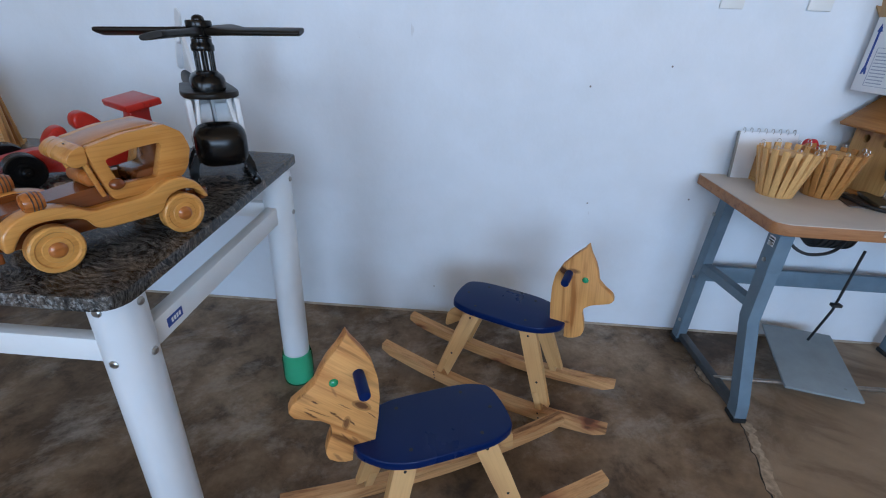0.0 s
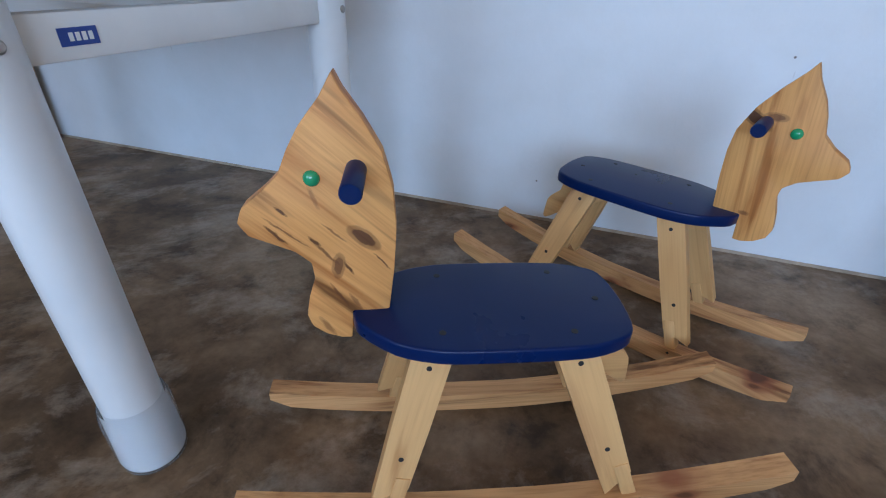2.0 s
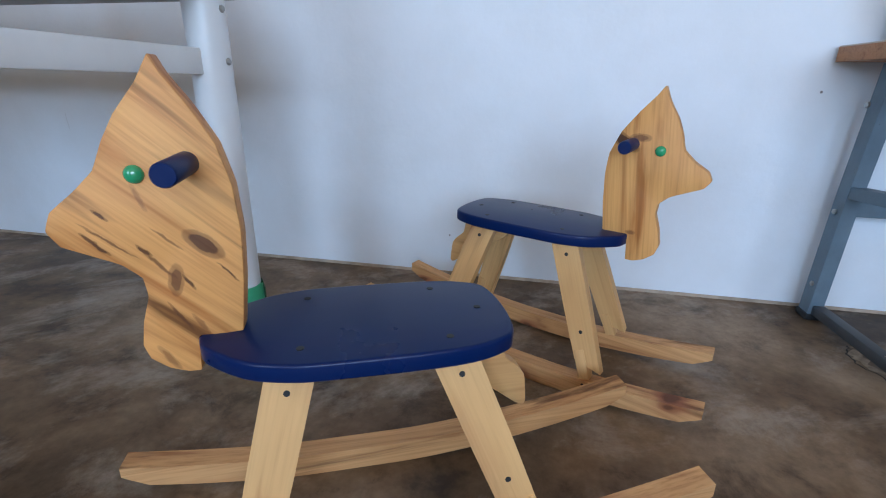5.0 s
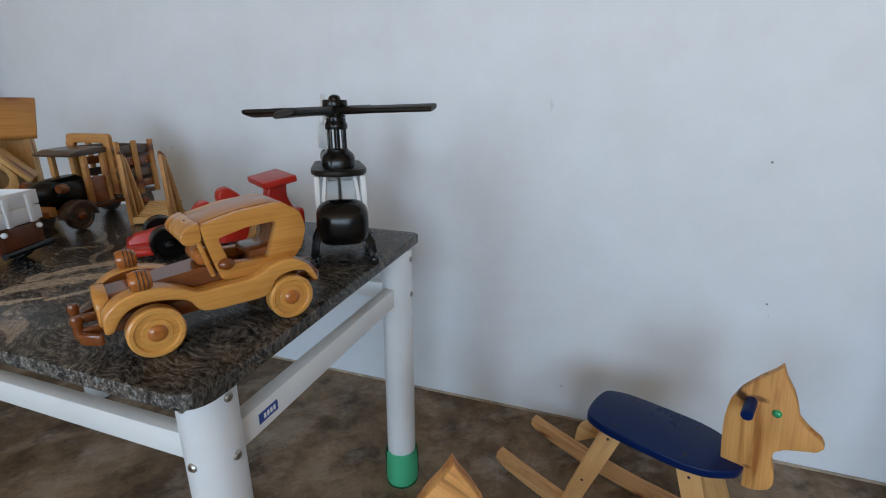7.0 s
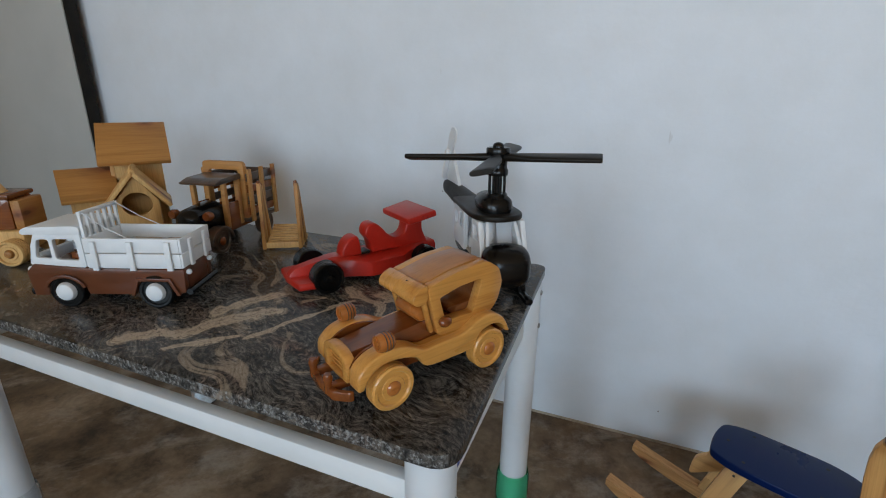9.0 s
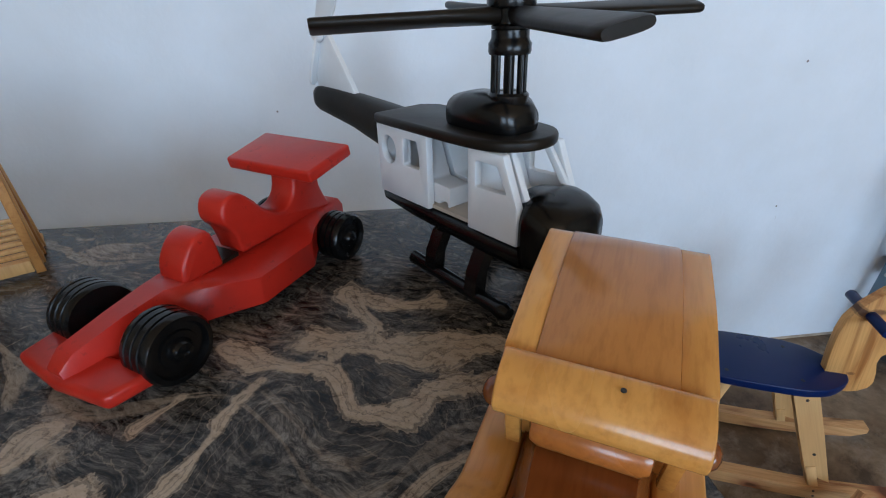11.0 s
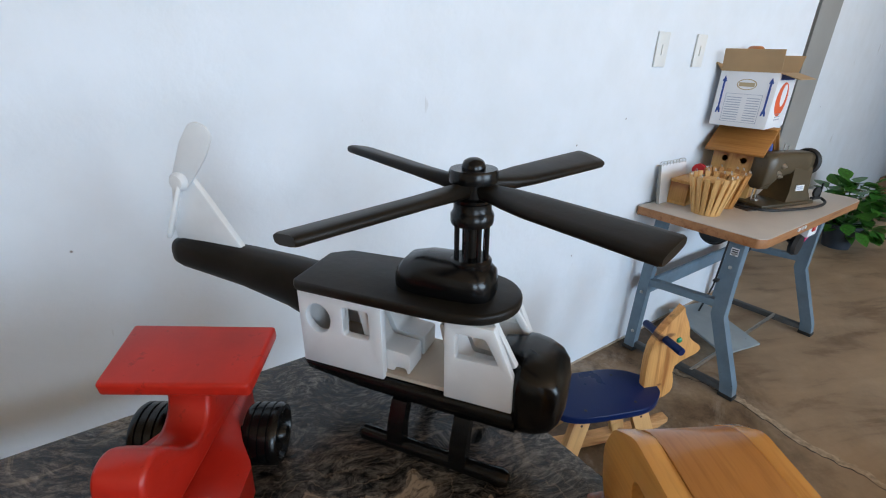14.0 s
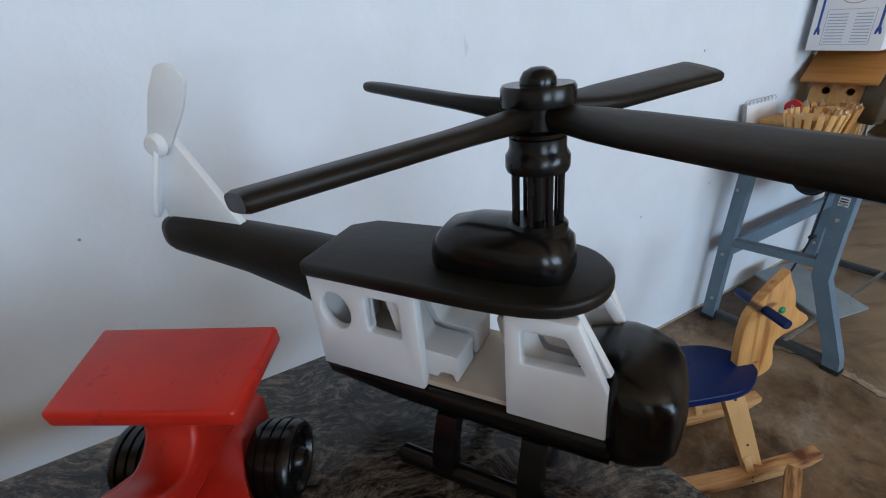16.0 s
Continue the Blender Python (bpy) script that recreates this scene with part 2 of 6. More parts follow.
def granite_of(name, edge=False):
    m, nt, b = nodes_of(name, 0.6 if edge else 0.24, 0.0, 0.0, 0.25)
    p = place_of(nt, (1, 1, 1), (0, 0, -28))

    def warped(scale, amount, stretch, p=p):
        w = add(nt, "ShaderNodeTexNoise", Scale=scale, Detail=1.0, Roughness=0.5)
        nt.links.new(p, w.inputs["Vector"])
        off = nt.nodes.new("ShaderNodeVectorMath")
        off.operation = "MULTIPLY_ADD"
        nt.links.new(w.outputs[1], off.inputs[0])
        off.inputs[1].default_value = (amount, amount, 0.0)
        nt.links.new(p, off.inputs[2])
        st = add(nt, "ShaderNodeMapping")
        st.inputs["Scale"].default_value = stretch
        nt.links.new(off.outputs[0], st.inputs["Vector"])
        return st.outputs[0]

    flow = warped(2.6, 0.45, (0.9, 2.2, 1.0))
    fine = noise_of(nt, warped(9.0, 0.09, (1.0, 2.3, 1.0)), 58.0, 9, 0.8, 0.55)
    grit = noise_of(nt, p, 260.0, 3, 0.7)
    cloud = noise_of(nt, flow, 6.0, 8, 0.7)
    col = ramp_of(nt, fine, [(0.40, (0.006, 0.0053, 0.005)), (0.46, (0.034, 0.030, 0.027)), (0.53, (0.098, 0.088, 0.077)), (0.66, (0.25, 0.222, 0.19))])
    col = blend(nt, "MULTIPLY", 0.85, col, ramp_of(nt, cloud, [(0.38, (0.36, 0.34, 0.33)), (0.56, (1, 1, 1))]))
    beige = blend(nt, "MULTIPLY", 0.9, (0.44, 0.345, 0.255), ramp_of(nt, fine, [(0.36, (0.20, 0.17, 0.14)), (0.46, (0.82, 0.80, 0.77)), (0.6, (1, 1, 1))]))
    rust = ramp_of(nt, noise_of(nt, flow, 3.0, 4), [(0.55, (0, 0, 0)), (0.7, (0.5, 0.5, 0.5))])
    col = blend(nt, "MIX", rust, col, blend(nt, "MULTIPLY", 1.0, (0.9, 0.42, 0.26), col))
    # broken strands that fold back on themselves, in drifts
    drift = ramp_of(nt, noise_of(nt, p, 2.3, 2, 0.5, 0.4), [(0.36, (0.15, 0.15, 0.15)), (0.56, (1, 1, 1))])
    for scale, amount, stretch, size, low in ((4.2, 0.34, (1.0, 3.6, 1.0), 5.2, 0.56), (3.1, 0.30, (3.2, 1.2, 1.0), 5.6, 0.64)):
        folds = noise_of(nt, warped(scale, amount, stretch), size, 7, 0.60, 0.7)
        band = ramp_of(nt, folds, [(low, (0, 0, 0)), (low + 0.03, (0.4, 0.4, 0.4)), (low + 0.075, (0.6, 0.6, 0.6)), (low + 0.13, (0.45, 0.45, 0.45)), (low + 0.16, (0.1, 0.1, 0.1))])
        col = blend(nt, "MIX", blend(nt, "MULTIPLY", 1.0, band, drift), col, beige)
    # the main beige veins: a broad folded flow across the slab, with narrow ones running off it
    bent = warped(11.0, 0.05, (1, 1, 1), place_of(nt))
    near = None
    for half, line in VEINS:
        for a, c in zip(line, line[1:]):
            a, c = Vector((*a, 0)), Vector((*c, 0))
            rel = vec(nt, "SUBTRACT", bent, a + Vector((0.025, 0.025, 0)))
            u = num(nt, "DIVIDE", vec(nt, "DOT_PRODUCT", rel, c - a), (c - a).length_squared, True)
            foot = vec(nt, "SCALE", c - a, u)
            d = num(nt, "DIVIDE", vec(nt, "LENGTH", vec(nt, "MULTIPLY", vec(nt, "SUBTRACT", rel, foot), (1, 1, 0))), half)
            near = d if near is None else num(nt, "MINIMUM", near, d)
    wav = num(nt, "SUBTRACT", noise_of(nt, bent, 20.0, 6, 0.62, 0.6), 0.5)
    ragged = num(nt, "ADD", near, num(nt, "MULTIPLY", wav, 4.2))
    strand = nt.nodes.new("ShaderNodeCombineXYZ")
    nt.links.new(num(nt, "ADD", num(nt, "MULTIPLY", near, 0.9), num(nt, "MULTIPLY", wav, 2.4)), strand.inputs[0])
    lines = noise_of(nt, strand.outputs[0], 3.2, 3, 0.6)
    vein = ramp_of(nt, ragged, [(0.55, (1, 1, 1)), (1.0, (0.55, 0.55, 0.55)), (1.6, (0, 0, 0))])
    vein = blend(nt, "MULTIPLY", 0.9, vein, ramp_of(nt, lines, [(0.40, (0.08, 0.08, 0.08)), (0.50, (1, 1, 1))]))
    col = blend(nt, "MIX", vein, col, beige)
    halo = blend(nt, "MULTIPLY", 1.0, ramp_of(nt, lines, [(0.55, (0, 0, 0)), (0.62, (0.38, 0.38, 0.38)), (0.72, (0.1, 0.1, 0.1))]), ramp_of(nt, num(nt, "MULTIPLY", near, 0.1), [(0.1, (1, 1, 1)), (0.7, (0, 0, 0))]))
    col = blend(nt, "MIX", halo, col, beige)
    col = blend(nt, "MIX", ramp_of(nt, grit, [(0.6, (0, 0, 0)), (0.7, (0.6, 0.6, 0.6))]), col, (0.025, 0.023, 0.022))
    if edge:
        col = blend(nt, "MIX", ramp_of(nt, noise_of(nt, p, 150.0, 4, 0.7), [(0.50, (0, 0, 0)), (0.62, (0.7, 0.7, 0.7))]), col, (0.36, 0.36, 0.35))
        relief(nt, b, noise_of(nt, p, 140.0, 4), 0.8, 0.004)
    nt.links.new(col, b.inputs["Base Color"])
    return m


M_WALL, M_FLOOR = wall_paint("wall_paint"), concrete_floor("burnished_concrete")
# ceiling is out of view; warm brown chosen to tint the bounced light
M_CEIL = coloured("warm_bounce_ceiling", (0.46, 0.33, 0.20), 0.2, 3, 0.8)
# for walls out of view: cream picked as a warm fill reflector
M_CREAMWALL = coloured("warm_bounce_cream", (0.64, 0.54, 0.41), 0.08, 2.5, 0.85, bump=0.4, grain=50)
M_GREYWALL = coloured("grey_plaster", (0.30, 0.295, 0.28), 0.08, 3, 0.8, bump=0.4, grain=60)
# near-black: unlit depths put into the colour; also fills the floor crack
M_DARK = coloured("shade_and_crack_black", (0.03, 0.03, 0.03), 0.2, 3, 0.9)
M_GRANITE, M_GRANITE_EDGE = granite_of("polished_granite"), granite_of("rough_granite_edge", True)
M_PVC = coloured("white_pvc", (0.72, 0.74, 0.76), 0.05, 5, 0.32, bump=0.05)
M_RAIL = coloured("white_painted_steel", (0.76, 0.77, 0.77), 0.05, 8, 0.4, wear=(0.4, 0.36, 0.3), wear_at=0.75)
M_STEEL = coloured("screw_steel", (0.45, 0.44, 0.42), 0.2, 60, 0.35, metal=1.0)
M_PINE = wooden("raw_pine", (0.74, 0.385, 0.125), (0.43, 0.165, 0.040), (0, -97, 0), 15, 0.5, streaks=0.9, marks=[(0.168, 0.500, 0.020, 0.016, 30, 1.0), (0.196, 0.508, 0.012, 0.010, 0, 0.8), (0.205, 0.330, 0.006, 0.006, 0, 0.7)])
KNOTS = [(0.180, 0.433, 0.015, 0.014, -40, 0.95), (0.213, 0.394, 0.012, 0.011, 80, 0.85), (0.271, 0.468, 0.006, 0.003, -44, 0.95), (0.278, 0.434, 0.008, 0.003, -44, 0.95), (0.238, 0.429, 0.006, 0.0035, -44, 0.95),
         (0.201, 0.391, 0.007, 0.003, -60, 0.95), (0.286, 0.444, 0.006, 0.003, -44, 0.9), (0.233, 0.485, 0.010, 0.004, -70, 0.5), (0.226, 0.412, 0.014, 0.003, -50, 0.8), (0.160, 0.400, 0.010, 0.002, -50, 0.9),
         (0.268, 0.440, 0.020, 0.002, -40, 0.8), (0.214, 0.440, 0.012, 0.002, -44, 0.7), (0.235, 0.300, 0.012, 0.006, -60, 0.6), (0.215, 0.350, 0.014, 0.003, -60, 0.8), (0.196, 0.340, 0.010, 0.004, -60, 0.6)]
M_PINE_KNOTTY = wooden("knotty_raw_pine", (0.76, 0.385, 0.125), (0.45, 0.165, 0.040), (0, -44, 0), 15, 0.5, streaks=0.95, marks=KNOTS)
M_PINE_LEG = wooden("raw_pine_leg", (0.74, 0.455, 0.195), (0.46, 0.225, 0.077), (0, 0, 0), 9, 0.5, stretch=0.11, knots=3.4, streaks=0.35, bump=0.1, veins=0.8, fibre=0.16)
M_PINE_ROCK = wooden("raw_pine_rocker", (0.67, 0.385, 0.168), (0.32, 0.13, 0.043), (0, 2, 0), 18, 0.6, stretch=0.09, knots=8.0, streaks=0.85, bump=0.5, fibre=0.45)
M_BLUE = coloured("blue_gloss_paint", (0.0015, 0.013, 0.074), 0.06, 5, 0.3, bump=0.02, grain=60, spec=0.22)
M_EYE = coloured("green_bead", (0.02, 0.30, 0.13), 0.1, 30, 0.12, coat=0.5)
M_VARN = wooden("varnished_pine", (0.70, 0.335, 0.082), (0.53, 0.215, 0.042), (0, 0, 0), 9, 0.25, coat=0.4, bump=0.08)
M_VARN2 = wooden("varnished_cedar", (0.47, 0.155, 0.032), (0.34, 0.095, 0.017), (0, 0, 0), 9, 0.25, coat=0.4, bump=0.08)
M_VARN3 = wooden("varnished_roof_board", (0.50, 0.205, 0.046), (0.36, 0.125, 0.025), (0, 0, 0), 5, 0.26, coat=0.35, knots=5, bump=0.08)
M_BROWN = wooden("dark_varnished_wood", (0.23, 0.066, 0.015), (0.11, 0.028, 0.007), (0, 0, 0), 12, 0.22, coat=0.4, bump=0.08)
M_RED = coloured("red_paint", (0.45, 0.020, 0.010), 0.14, 18, 0.33, bump=0.25, grain=60, wear=(0.33, 0.015, 0.008), wear_at=0.61, spec=0.35)
M_BLACK = coloured("black_gloss_paint", (0.0045, 0.004, 0.0038), 0.25, 20, 0.24, bump=0.25, grain=70, spec=0.33)
M_BLACK2 = coloured("black_satin_paint", (0.0115, 0.0083, 0.0055), 0.4, 14, 0.42, bump=0.35, grain=60, spec=0.20)
M_WHITE = coloured("white_toy_paint", (0.74, 0.75, 0.76), 0.05, 18, 0.45, bump=0.2, grain=80, wear=(0.55, 0.5, 0.45), wear_at=0.76)
M_CREAM = coloured("bare_cream_wood", (0.55, 0.47, 0.38), 0.1, 18, 0.6)
M_BROWNPAINT = coloured("brown_paint", (0.12, 0.036, 0.014), 0.15, 20, 0.34, coat=0.15, spec=0.35)
M_GREYBLUE = coloured("grey_blue_enamel", (0.135, 0.195, 0.25), 0.15, 12, 0.5, bump=0.15, wear=(0.05, 0.048, 0.045), wear_at=0.68, spec=0.3)
M_PEDAL = coloured("grey_pedal_enamel", (0.25, 0.29, 0.31), 0.12, 12, 0.5, wear=(0.10, 0.09, 0.08), wear_at=0.68, spec=0.3)
M_LAM = coloured("beige_laminate", (0.50, 0.44, 0.385), 0.06, 10, 0.4)
M_EDGE = wooden("plywood_edge", (0.42, 0.20, 0.085), (0.26, 0.105, 0.04), (0, 0, 0), 22, 0.5, streaks=0.3)
M_CARD = coloured("brown_cardboard", (0.42, 0.275, 0.145), 0.08, 10, 0.8)
M_PAPER = coloured("white_carton", (0.78, 0.79, 0.82), 0.04, 6, 0.55)
M_INK = coloured("blue_ink", (0.03, 0.07, 0.30), 0.05, 6, 0.6)
M_INKGREY = coloured("grey_ink", (0.38, 0.42, 0.52), 0.05, 6, 0.6)
M_INKRED = coloured("red_orange_ink", (0.75, 0.11, 0.03), 0.05, 6, 0.6)
M_TAN = coloured("tan_ink", (0.45, 0.36, 0.22), 0.05, 6, 0.6)
M_MACHINE = coloured("olive_grey_enamel", (0.078, 0.057, 0.032), 0.15, 20, 0.38, wear=(0.022, 0.018, 0.014), wear_at=0.68, spec=0.35)
M_RUBBER = coloured("black_rubber", (0.014, 0.014, 0.015), 0.2, 20, 0.6)
M_LEAF = coloured("leaf_green", (0.045, 0.16, 0.022), 0.5, 9, 0.32, bump=0.2, grain=40)
M_POT = coloured("dark_pot_plastic", (0.035, 0.045, 0.06), 0.15, 10, 0.5)
M_SOIL = coloured("potting_soil", (0.03, 0.02, 0.014), 0.3, 40, 0.95)
M_STAIR = coloured("raw_concrete_stair", (0.25, 0.155, 0.09), 0.25, 4, 0.8, bump=0.4, grain=60)
M_BIRD = wooden("birdhouse_pine", (0.70, 0.42, 0.155), (0.52, 0.27, 0.08), (0, 90, 0), 10, 0.55, knots=6, streaks=0.2)
M_BIRDROOF = wooden("stained_roof_board", (0.50, 0.235, 0.065), (0.36, 0.15, 0.035), (0, 0, 90), 10, 0.5, knots=6, streaks=0.3)
M_BURNT = wooden("burnt_wood", (0.10, 0.06, 0.04), (0.025, 0.018, 0.015), (0, 0, 0), 18, 0.35, coat=0.3)
M_STICK = wooden("stick_wood", (0.72, 0.43, 0.165), (0.52, 0.27, 0.085), (0, 90, 0), 10, 0.5, veins=0.7)
M_SLAB = wooden("rough_slab_wood", (0.66, 0.42, 0.245), (0.40, 0.235, 0.125), (0, 0, 0), 10, 0.8, bump=0.8, streaks=0.8)
def figured_slab(name):
    m, nt, b = nodes_of(name, 0.8, 0.0, 0.0, 0.2)
    tc = nt.nodes.new("ShaderNodeTexCoord")
    at = tc.outputs["Object"]
    run = vec(nt, "MULTIPLY", at, (0.10, 1.0, 1.0))
    col = ramp_of(nt, noise_of(nt, run, 34.0, 5, 0.6, 0.6), [(0.34, (0.46, 0.30, 0.175)), (0.6, (0.68, 0.47, 0.29))])
    sep = nt.nodes.new("ShaderNodeSeparateXYZ")
    nt.links.new(at, sep.inputs[0])
    across = num(nt, "ADD", sep.outputs[1], num(nt, "MULTIPLY", num(nt, "SUBTRACT", noise_of(nt, run, 9.0, 3), 0.5), 0.10))
    grey = blend(nt, "MULTIPLY", 1.0, ramp_of(nt, across, [(0.035, (0, 0, 0)), (0.07, (1, 1, 1)), (0.12, (1, 1, 1)), (0.15, (0.2, 0.2, 0.2)), (0.19, (0.9, 0.9, 0.9)), (0.25, (0, 0, 0))]),
                 ramp_of(nt, noise_of(nt, run, 60.0, 6, 0.7, 0.8), [(0.42, (0, 0, 0)), (0.6, (0.85, 0.85, 0.85))]))
    col = blend(nt, "MIX", grey, col, (0.16, 0.13, 0.10))
    heart = blend(nt, "MULTIPLY", 1.0, ramp_of(nt, across, [(0.11, (0, 0, 0)), (0.14, (0.75, 0.75, 0.75)), (0.17, (0.75, 0.75, 0.75)), (0.20, (0, 0, 0))]), ramp_of(nt, noise_of(nt, at, 24.0, 5, 0.65), [(0.42, (0, 0, 0)), (0.55, (1, 1, 1))]))
    col = blend(nt, "MIX", heart, col, (0.60, 0.33, 0.21))
    nt.links.new(col, b.inputs["Base Color"])
    relief(nt, b, noise_of(nt, run, 120.0, 4), 0.6, 0.002)
    return m


M_FIGURED = figured_slab("figured_slab_wood")
M_LABELRED = coloured("red_plastic", (0.55, 0.02, 0.03), 0.1, 10, 0.4)
M_LABELPINK = coloured("pink_plastic", (0.62, 0.03, 0.18), 0.1, 10, 0.4)
M_SWITCH = coloured("switch_plastic", (0.72, 0.72, 0.70), 0.03, 10, 0.4)
# unseen ground, made pale and warm to throw sunlight up into the room
M_GROUND = coloured("warm_bounce_earth", (0.50, 0.36, 0.235), 0.15, 0.7, 0.95)


def clear_plastic(name, tint=(0.86, 0.88, 0.9)):
    m, nt, b = nodes_of(name, 0.12)
    b.inputs["Base Color"].default_value = (*tint, 1)
    b.inputs["Transmission Weight"].default_value, b.inputs["IOR"].default_value = 0.9, 1.08
    return m


M_CLEAR = clear_plastic("clear_plastic_bottle")
M_GREEN = clear_plastic("clear_green_bottle", (0.10, 0.62, 0.32))
M_UNDER = coloured("unpolished_stone", (0.46, 0.46, 0.45), 0.12, 9, 0.8, bump=0.3, grain=90)

# ---- shaping tools ----
def part(name, bm, material, parent=None, label="", sharp=38.0):
    """Links a bmesh as one mesh object, in its parent's own frame."""
    bmesh.ops.recalc_face_normals(bm, faces=bm.faces)
    lim = radians(sharp)
    for e in bm.edges:
        e.smooth = len(e.link_faces) == 2 and e.calc_face_angle(0) < lim
    for f in bm.faces:
        f.smooth = True
    me = bpy.data.meshes.new(name)
    bm.to_mesh(me)
    bm.free()
    for m in material if isinstance(material, (list, tuple)) else [material]:
        me.materials.append(m)
    ob = new(name, me)
    if parent:
        ob.parent = parent
    if label:
        ob["label"] = label
    return ob


def thing(name, m, label, category, group="", kind=""):
    ob = new(name)
    ob.empty_display_size = 0.05
    ob.matrix_world = m
    return tagged(ob, label, category, group, kind)


def soften(bm, width, segments=2, angle=25.0):
    es = [e for e in bm.edges if len(e.link_faces) == 2 and e.calc_face_angle(0) > radians(angle)]
    if width > 0 and es:
        bmesh.ops.bevel(bm, geom=es, offset=width, segments=segments, profile=0.5, affect="EDGES", clamp_overlap=True)
    return bm


def box(x0, x1, y0, y1, z0, z1, bevel=0.0, segments=2, bm=None, m=None):
    b = bmesh.new()
    bmesh.ops.create_cube(b, size=1)
    for v in b.verts:
        v.co = Vector(((x0, x1)[v.co.x > 0], (y0, y1)[v.co.y > 0], (z0, z1)[v.co.z > 0]))
    soften(b, bevel, segments)
    return joined(bm, b, m)


def joined(bm, b, m=None):
    """Adds the bmesh b, moved by m, to bm."""
    if m is not None:
        b.transform(m)
    if bm is None:
        return b
    me = bpy.data.meshes.new("tmp")
    b.to_mesh(me)
    bm.from_mesh(me)
    bpy.data.meshes.remove(me)
    b.free()
    return bm


def curve_through(pts, steps=5, closed=True):
    """Catmull-Rom through 2D or 3D points."""
    n, out = len(pts), []
    P = [Vector(p) for p in pts]
    for i in range(n if closed else n - 1):
        a, b, c, d = (P[(i + k) % n] if closed else P[min(max(i + k, 0), n - 1)] for k in (-1, 0, 1, 2))
        for s in range(steps):
            t = s / steps
            out.append(0.5 * ((2 * b) + (c - a) * t + (2 * a - 5 * b + 4 * c - d) * t * t + (3 * b - a - 3 * c + d) * t ** 3))
    if not closed:
        out.append(P[-1])
    return out


def rounded(pts, r, steps=4):
    """A polygon with its corners rounded by the radius r (or one radius a corner)."""
    out, n = [], len(pts)
    for i, p in enumerate(pts):
        p, a, b = Vector(p), Vector(pts[i - 1]), Vector(pts[(i + 1) % n])
        k = r[i] if isinstance(r, (list, tuple)) else r
        if k <= 0:
            out.append(p)
            continue
        u, w = (a - p), (b - p)
        k = min(k, u.length * 0.49, w.length * 0.49)
        s, e = p + u.normalized() * k, p + w.normalized() * k
        for j in range(steps + 1):
            t = j / steps
            out.append((1 - t) ** 2 * s + 2 * t * (1 - t) * p + t * t * e)
    return out


def prism(outline, a, b, plane="xz", bevel=0.0, segments=2, bm=None, m=None, holes=()):
    """A flat outline drawn in a plane, made solid between a and b on the third axis. holes: outlines cut through it."""
    g = bmesh.new()
    put = {"xz": lambda p, h: (p[0], h, p[1]), "xy": lambda p, h: (p[0], p[1], h), "yz": lambda p, h: (h, p[0], p[1])}[plane]
    loops = []
    for line in (outline, *holes):
        vs = [g.verts.new(put(p, a)) for p in line]
        loops.append([g.edges.new((vs[i], vs[(i + 1) % len(vs)])) for i in range(len(vs))])
    if holes:
        r = bmesh.ops.triangle_fill(g, edges=[e for l in loops for e in l], use_beauty=True)
        faces = [f for f in r["geom"] if isinstance(f, bmesh.types.BMFace)]
    else:
        faces = [g.faces.new(vs)]
    shift = Vector({"xz": (0, b - a, 0), "xy": (0, 0, b - a), "yz": (b - a, 0, 0)}[plane])
    r = bmesh.ops.extrude_face_region(g, geom=faces)
    for v in (v for v in r["geom"] if isinstance(v, bmesh.types.BMVert)):
        v.co += shift
    bmesh.ops.recalc_face_normals(g, faces=g.faces)
    soften(g, bevel, segments, 40)
    return joined(bm, g, m)


def lathe(profile, m=None, seg=24, bm=None):
    """A turned body: profile of (radius, height) round z."""
    g, rings = bmesh.new(), []
    for r, h in profile:
        if r < 1e-6:
            rings.append([g.verts.new((0, 0, h))])
        else:
            rings.append([g.verts.new((r * math.cos(2 * math.pi * k / seg), r * math.sin(2 * math.pi * k / seg), h)) for k in range(seg)])
    for a, b in zip(rings, rings[1:]):
        for k in range(seg):
            q = [a[k % len(a)], a[(k + 1) % len(a)], b[(k + 1) % len(b)], b[k % len(b)]]
            q = [v for i, v in enumerate(q) if v not in q[:i]]
            if len(q) > 2:
                g.faces.new(q)
    for ring, flip in ((rings[0], True), (rings[-1], False)):
        if len(ring) > 1:
            g.faces.new(ring[::-1] if flip else ring)
    return joined(bm, g, m)


def loft(sections, bm=None, m=None, closed_ends=True):
    """A skin over rings of equally many points."""
    g = bmesh.new()
    rings = [[g.verts.new(p) for p in s] for s in sections]
    n = len(rings[0])
    for a, b in zip(rings, rings[1:]):
        for k in range(n):
            g.faces.new((a[k], a[(k + 1) % n], b[(k + 1) % n], b[k]))
    if closed_ends:
        g.faces.new(rings[0][::-1])
        g.faces.new(rings[-1])
    return joined(bm, g, m)


def squarish(cx, hy, hz, y=0.0, z=0.0, power=3.0, n=20):
    """A ring across x: a rounded rectangle of half sizes hy, hz."""
    out = []
    for k in range(n):
        a = 2 * math.pi * k / n
        c, s = math.cos(a), math.sin(a)
        out.append((cx, y + hy * math.copysign(abs(c) ** (2 / power), c), z + hz * math.copysign(abs(s) ** (2 / power), s)))
    return out


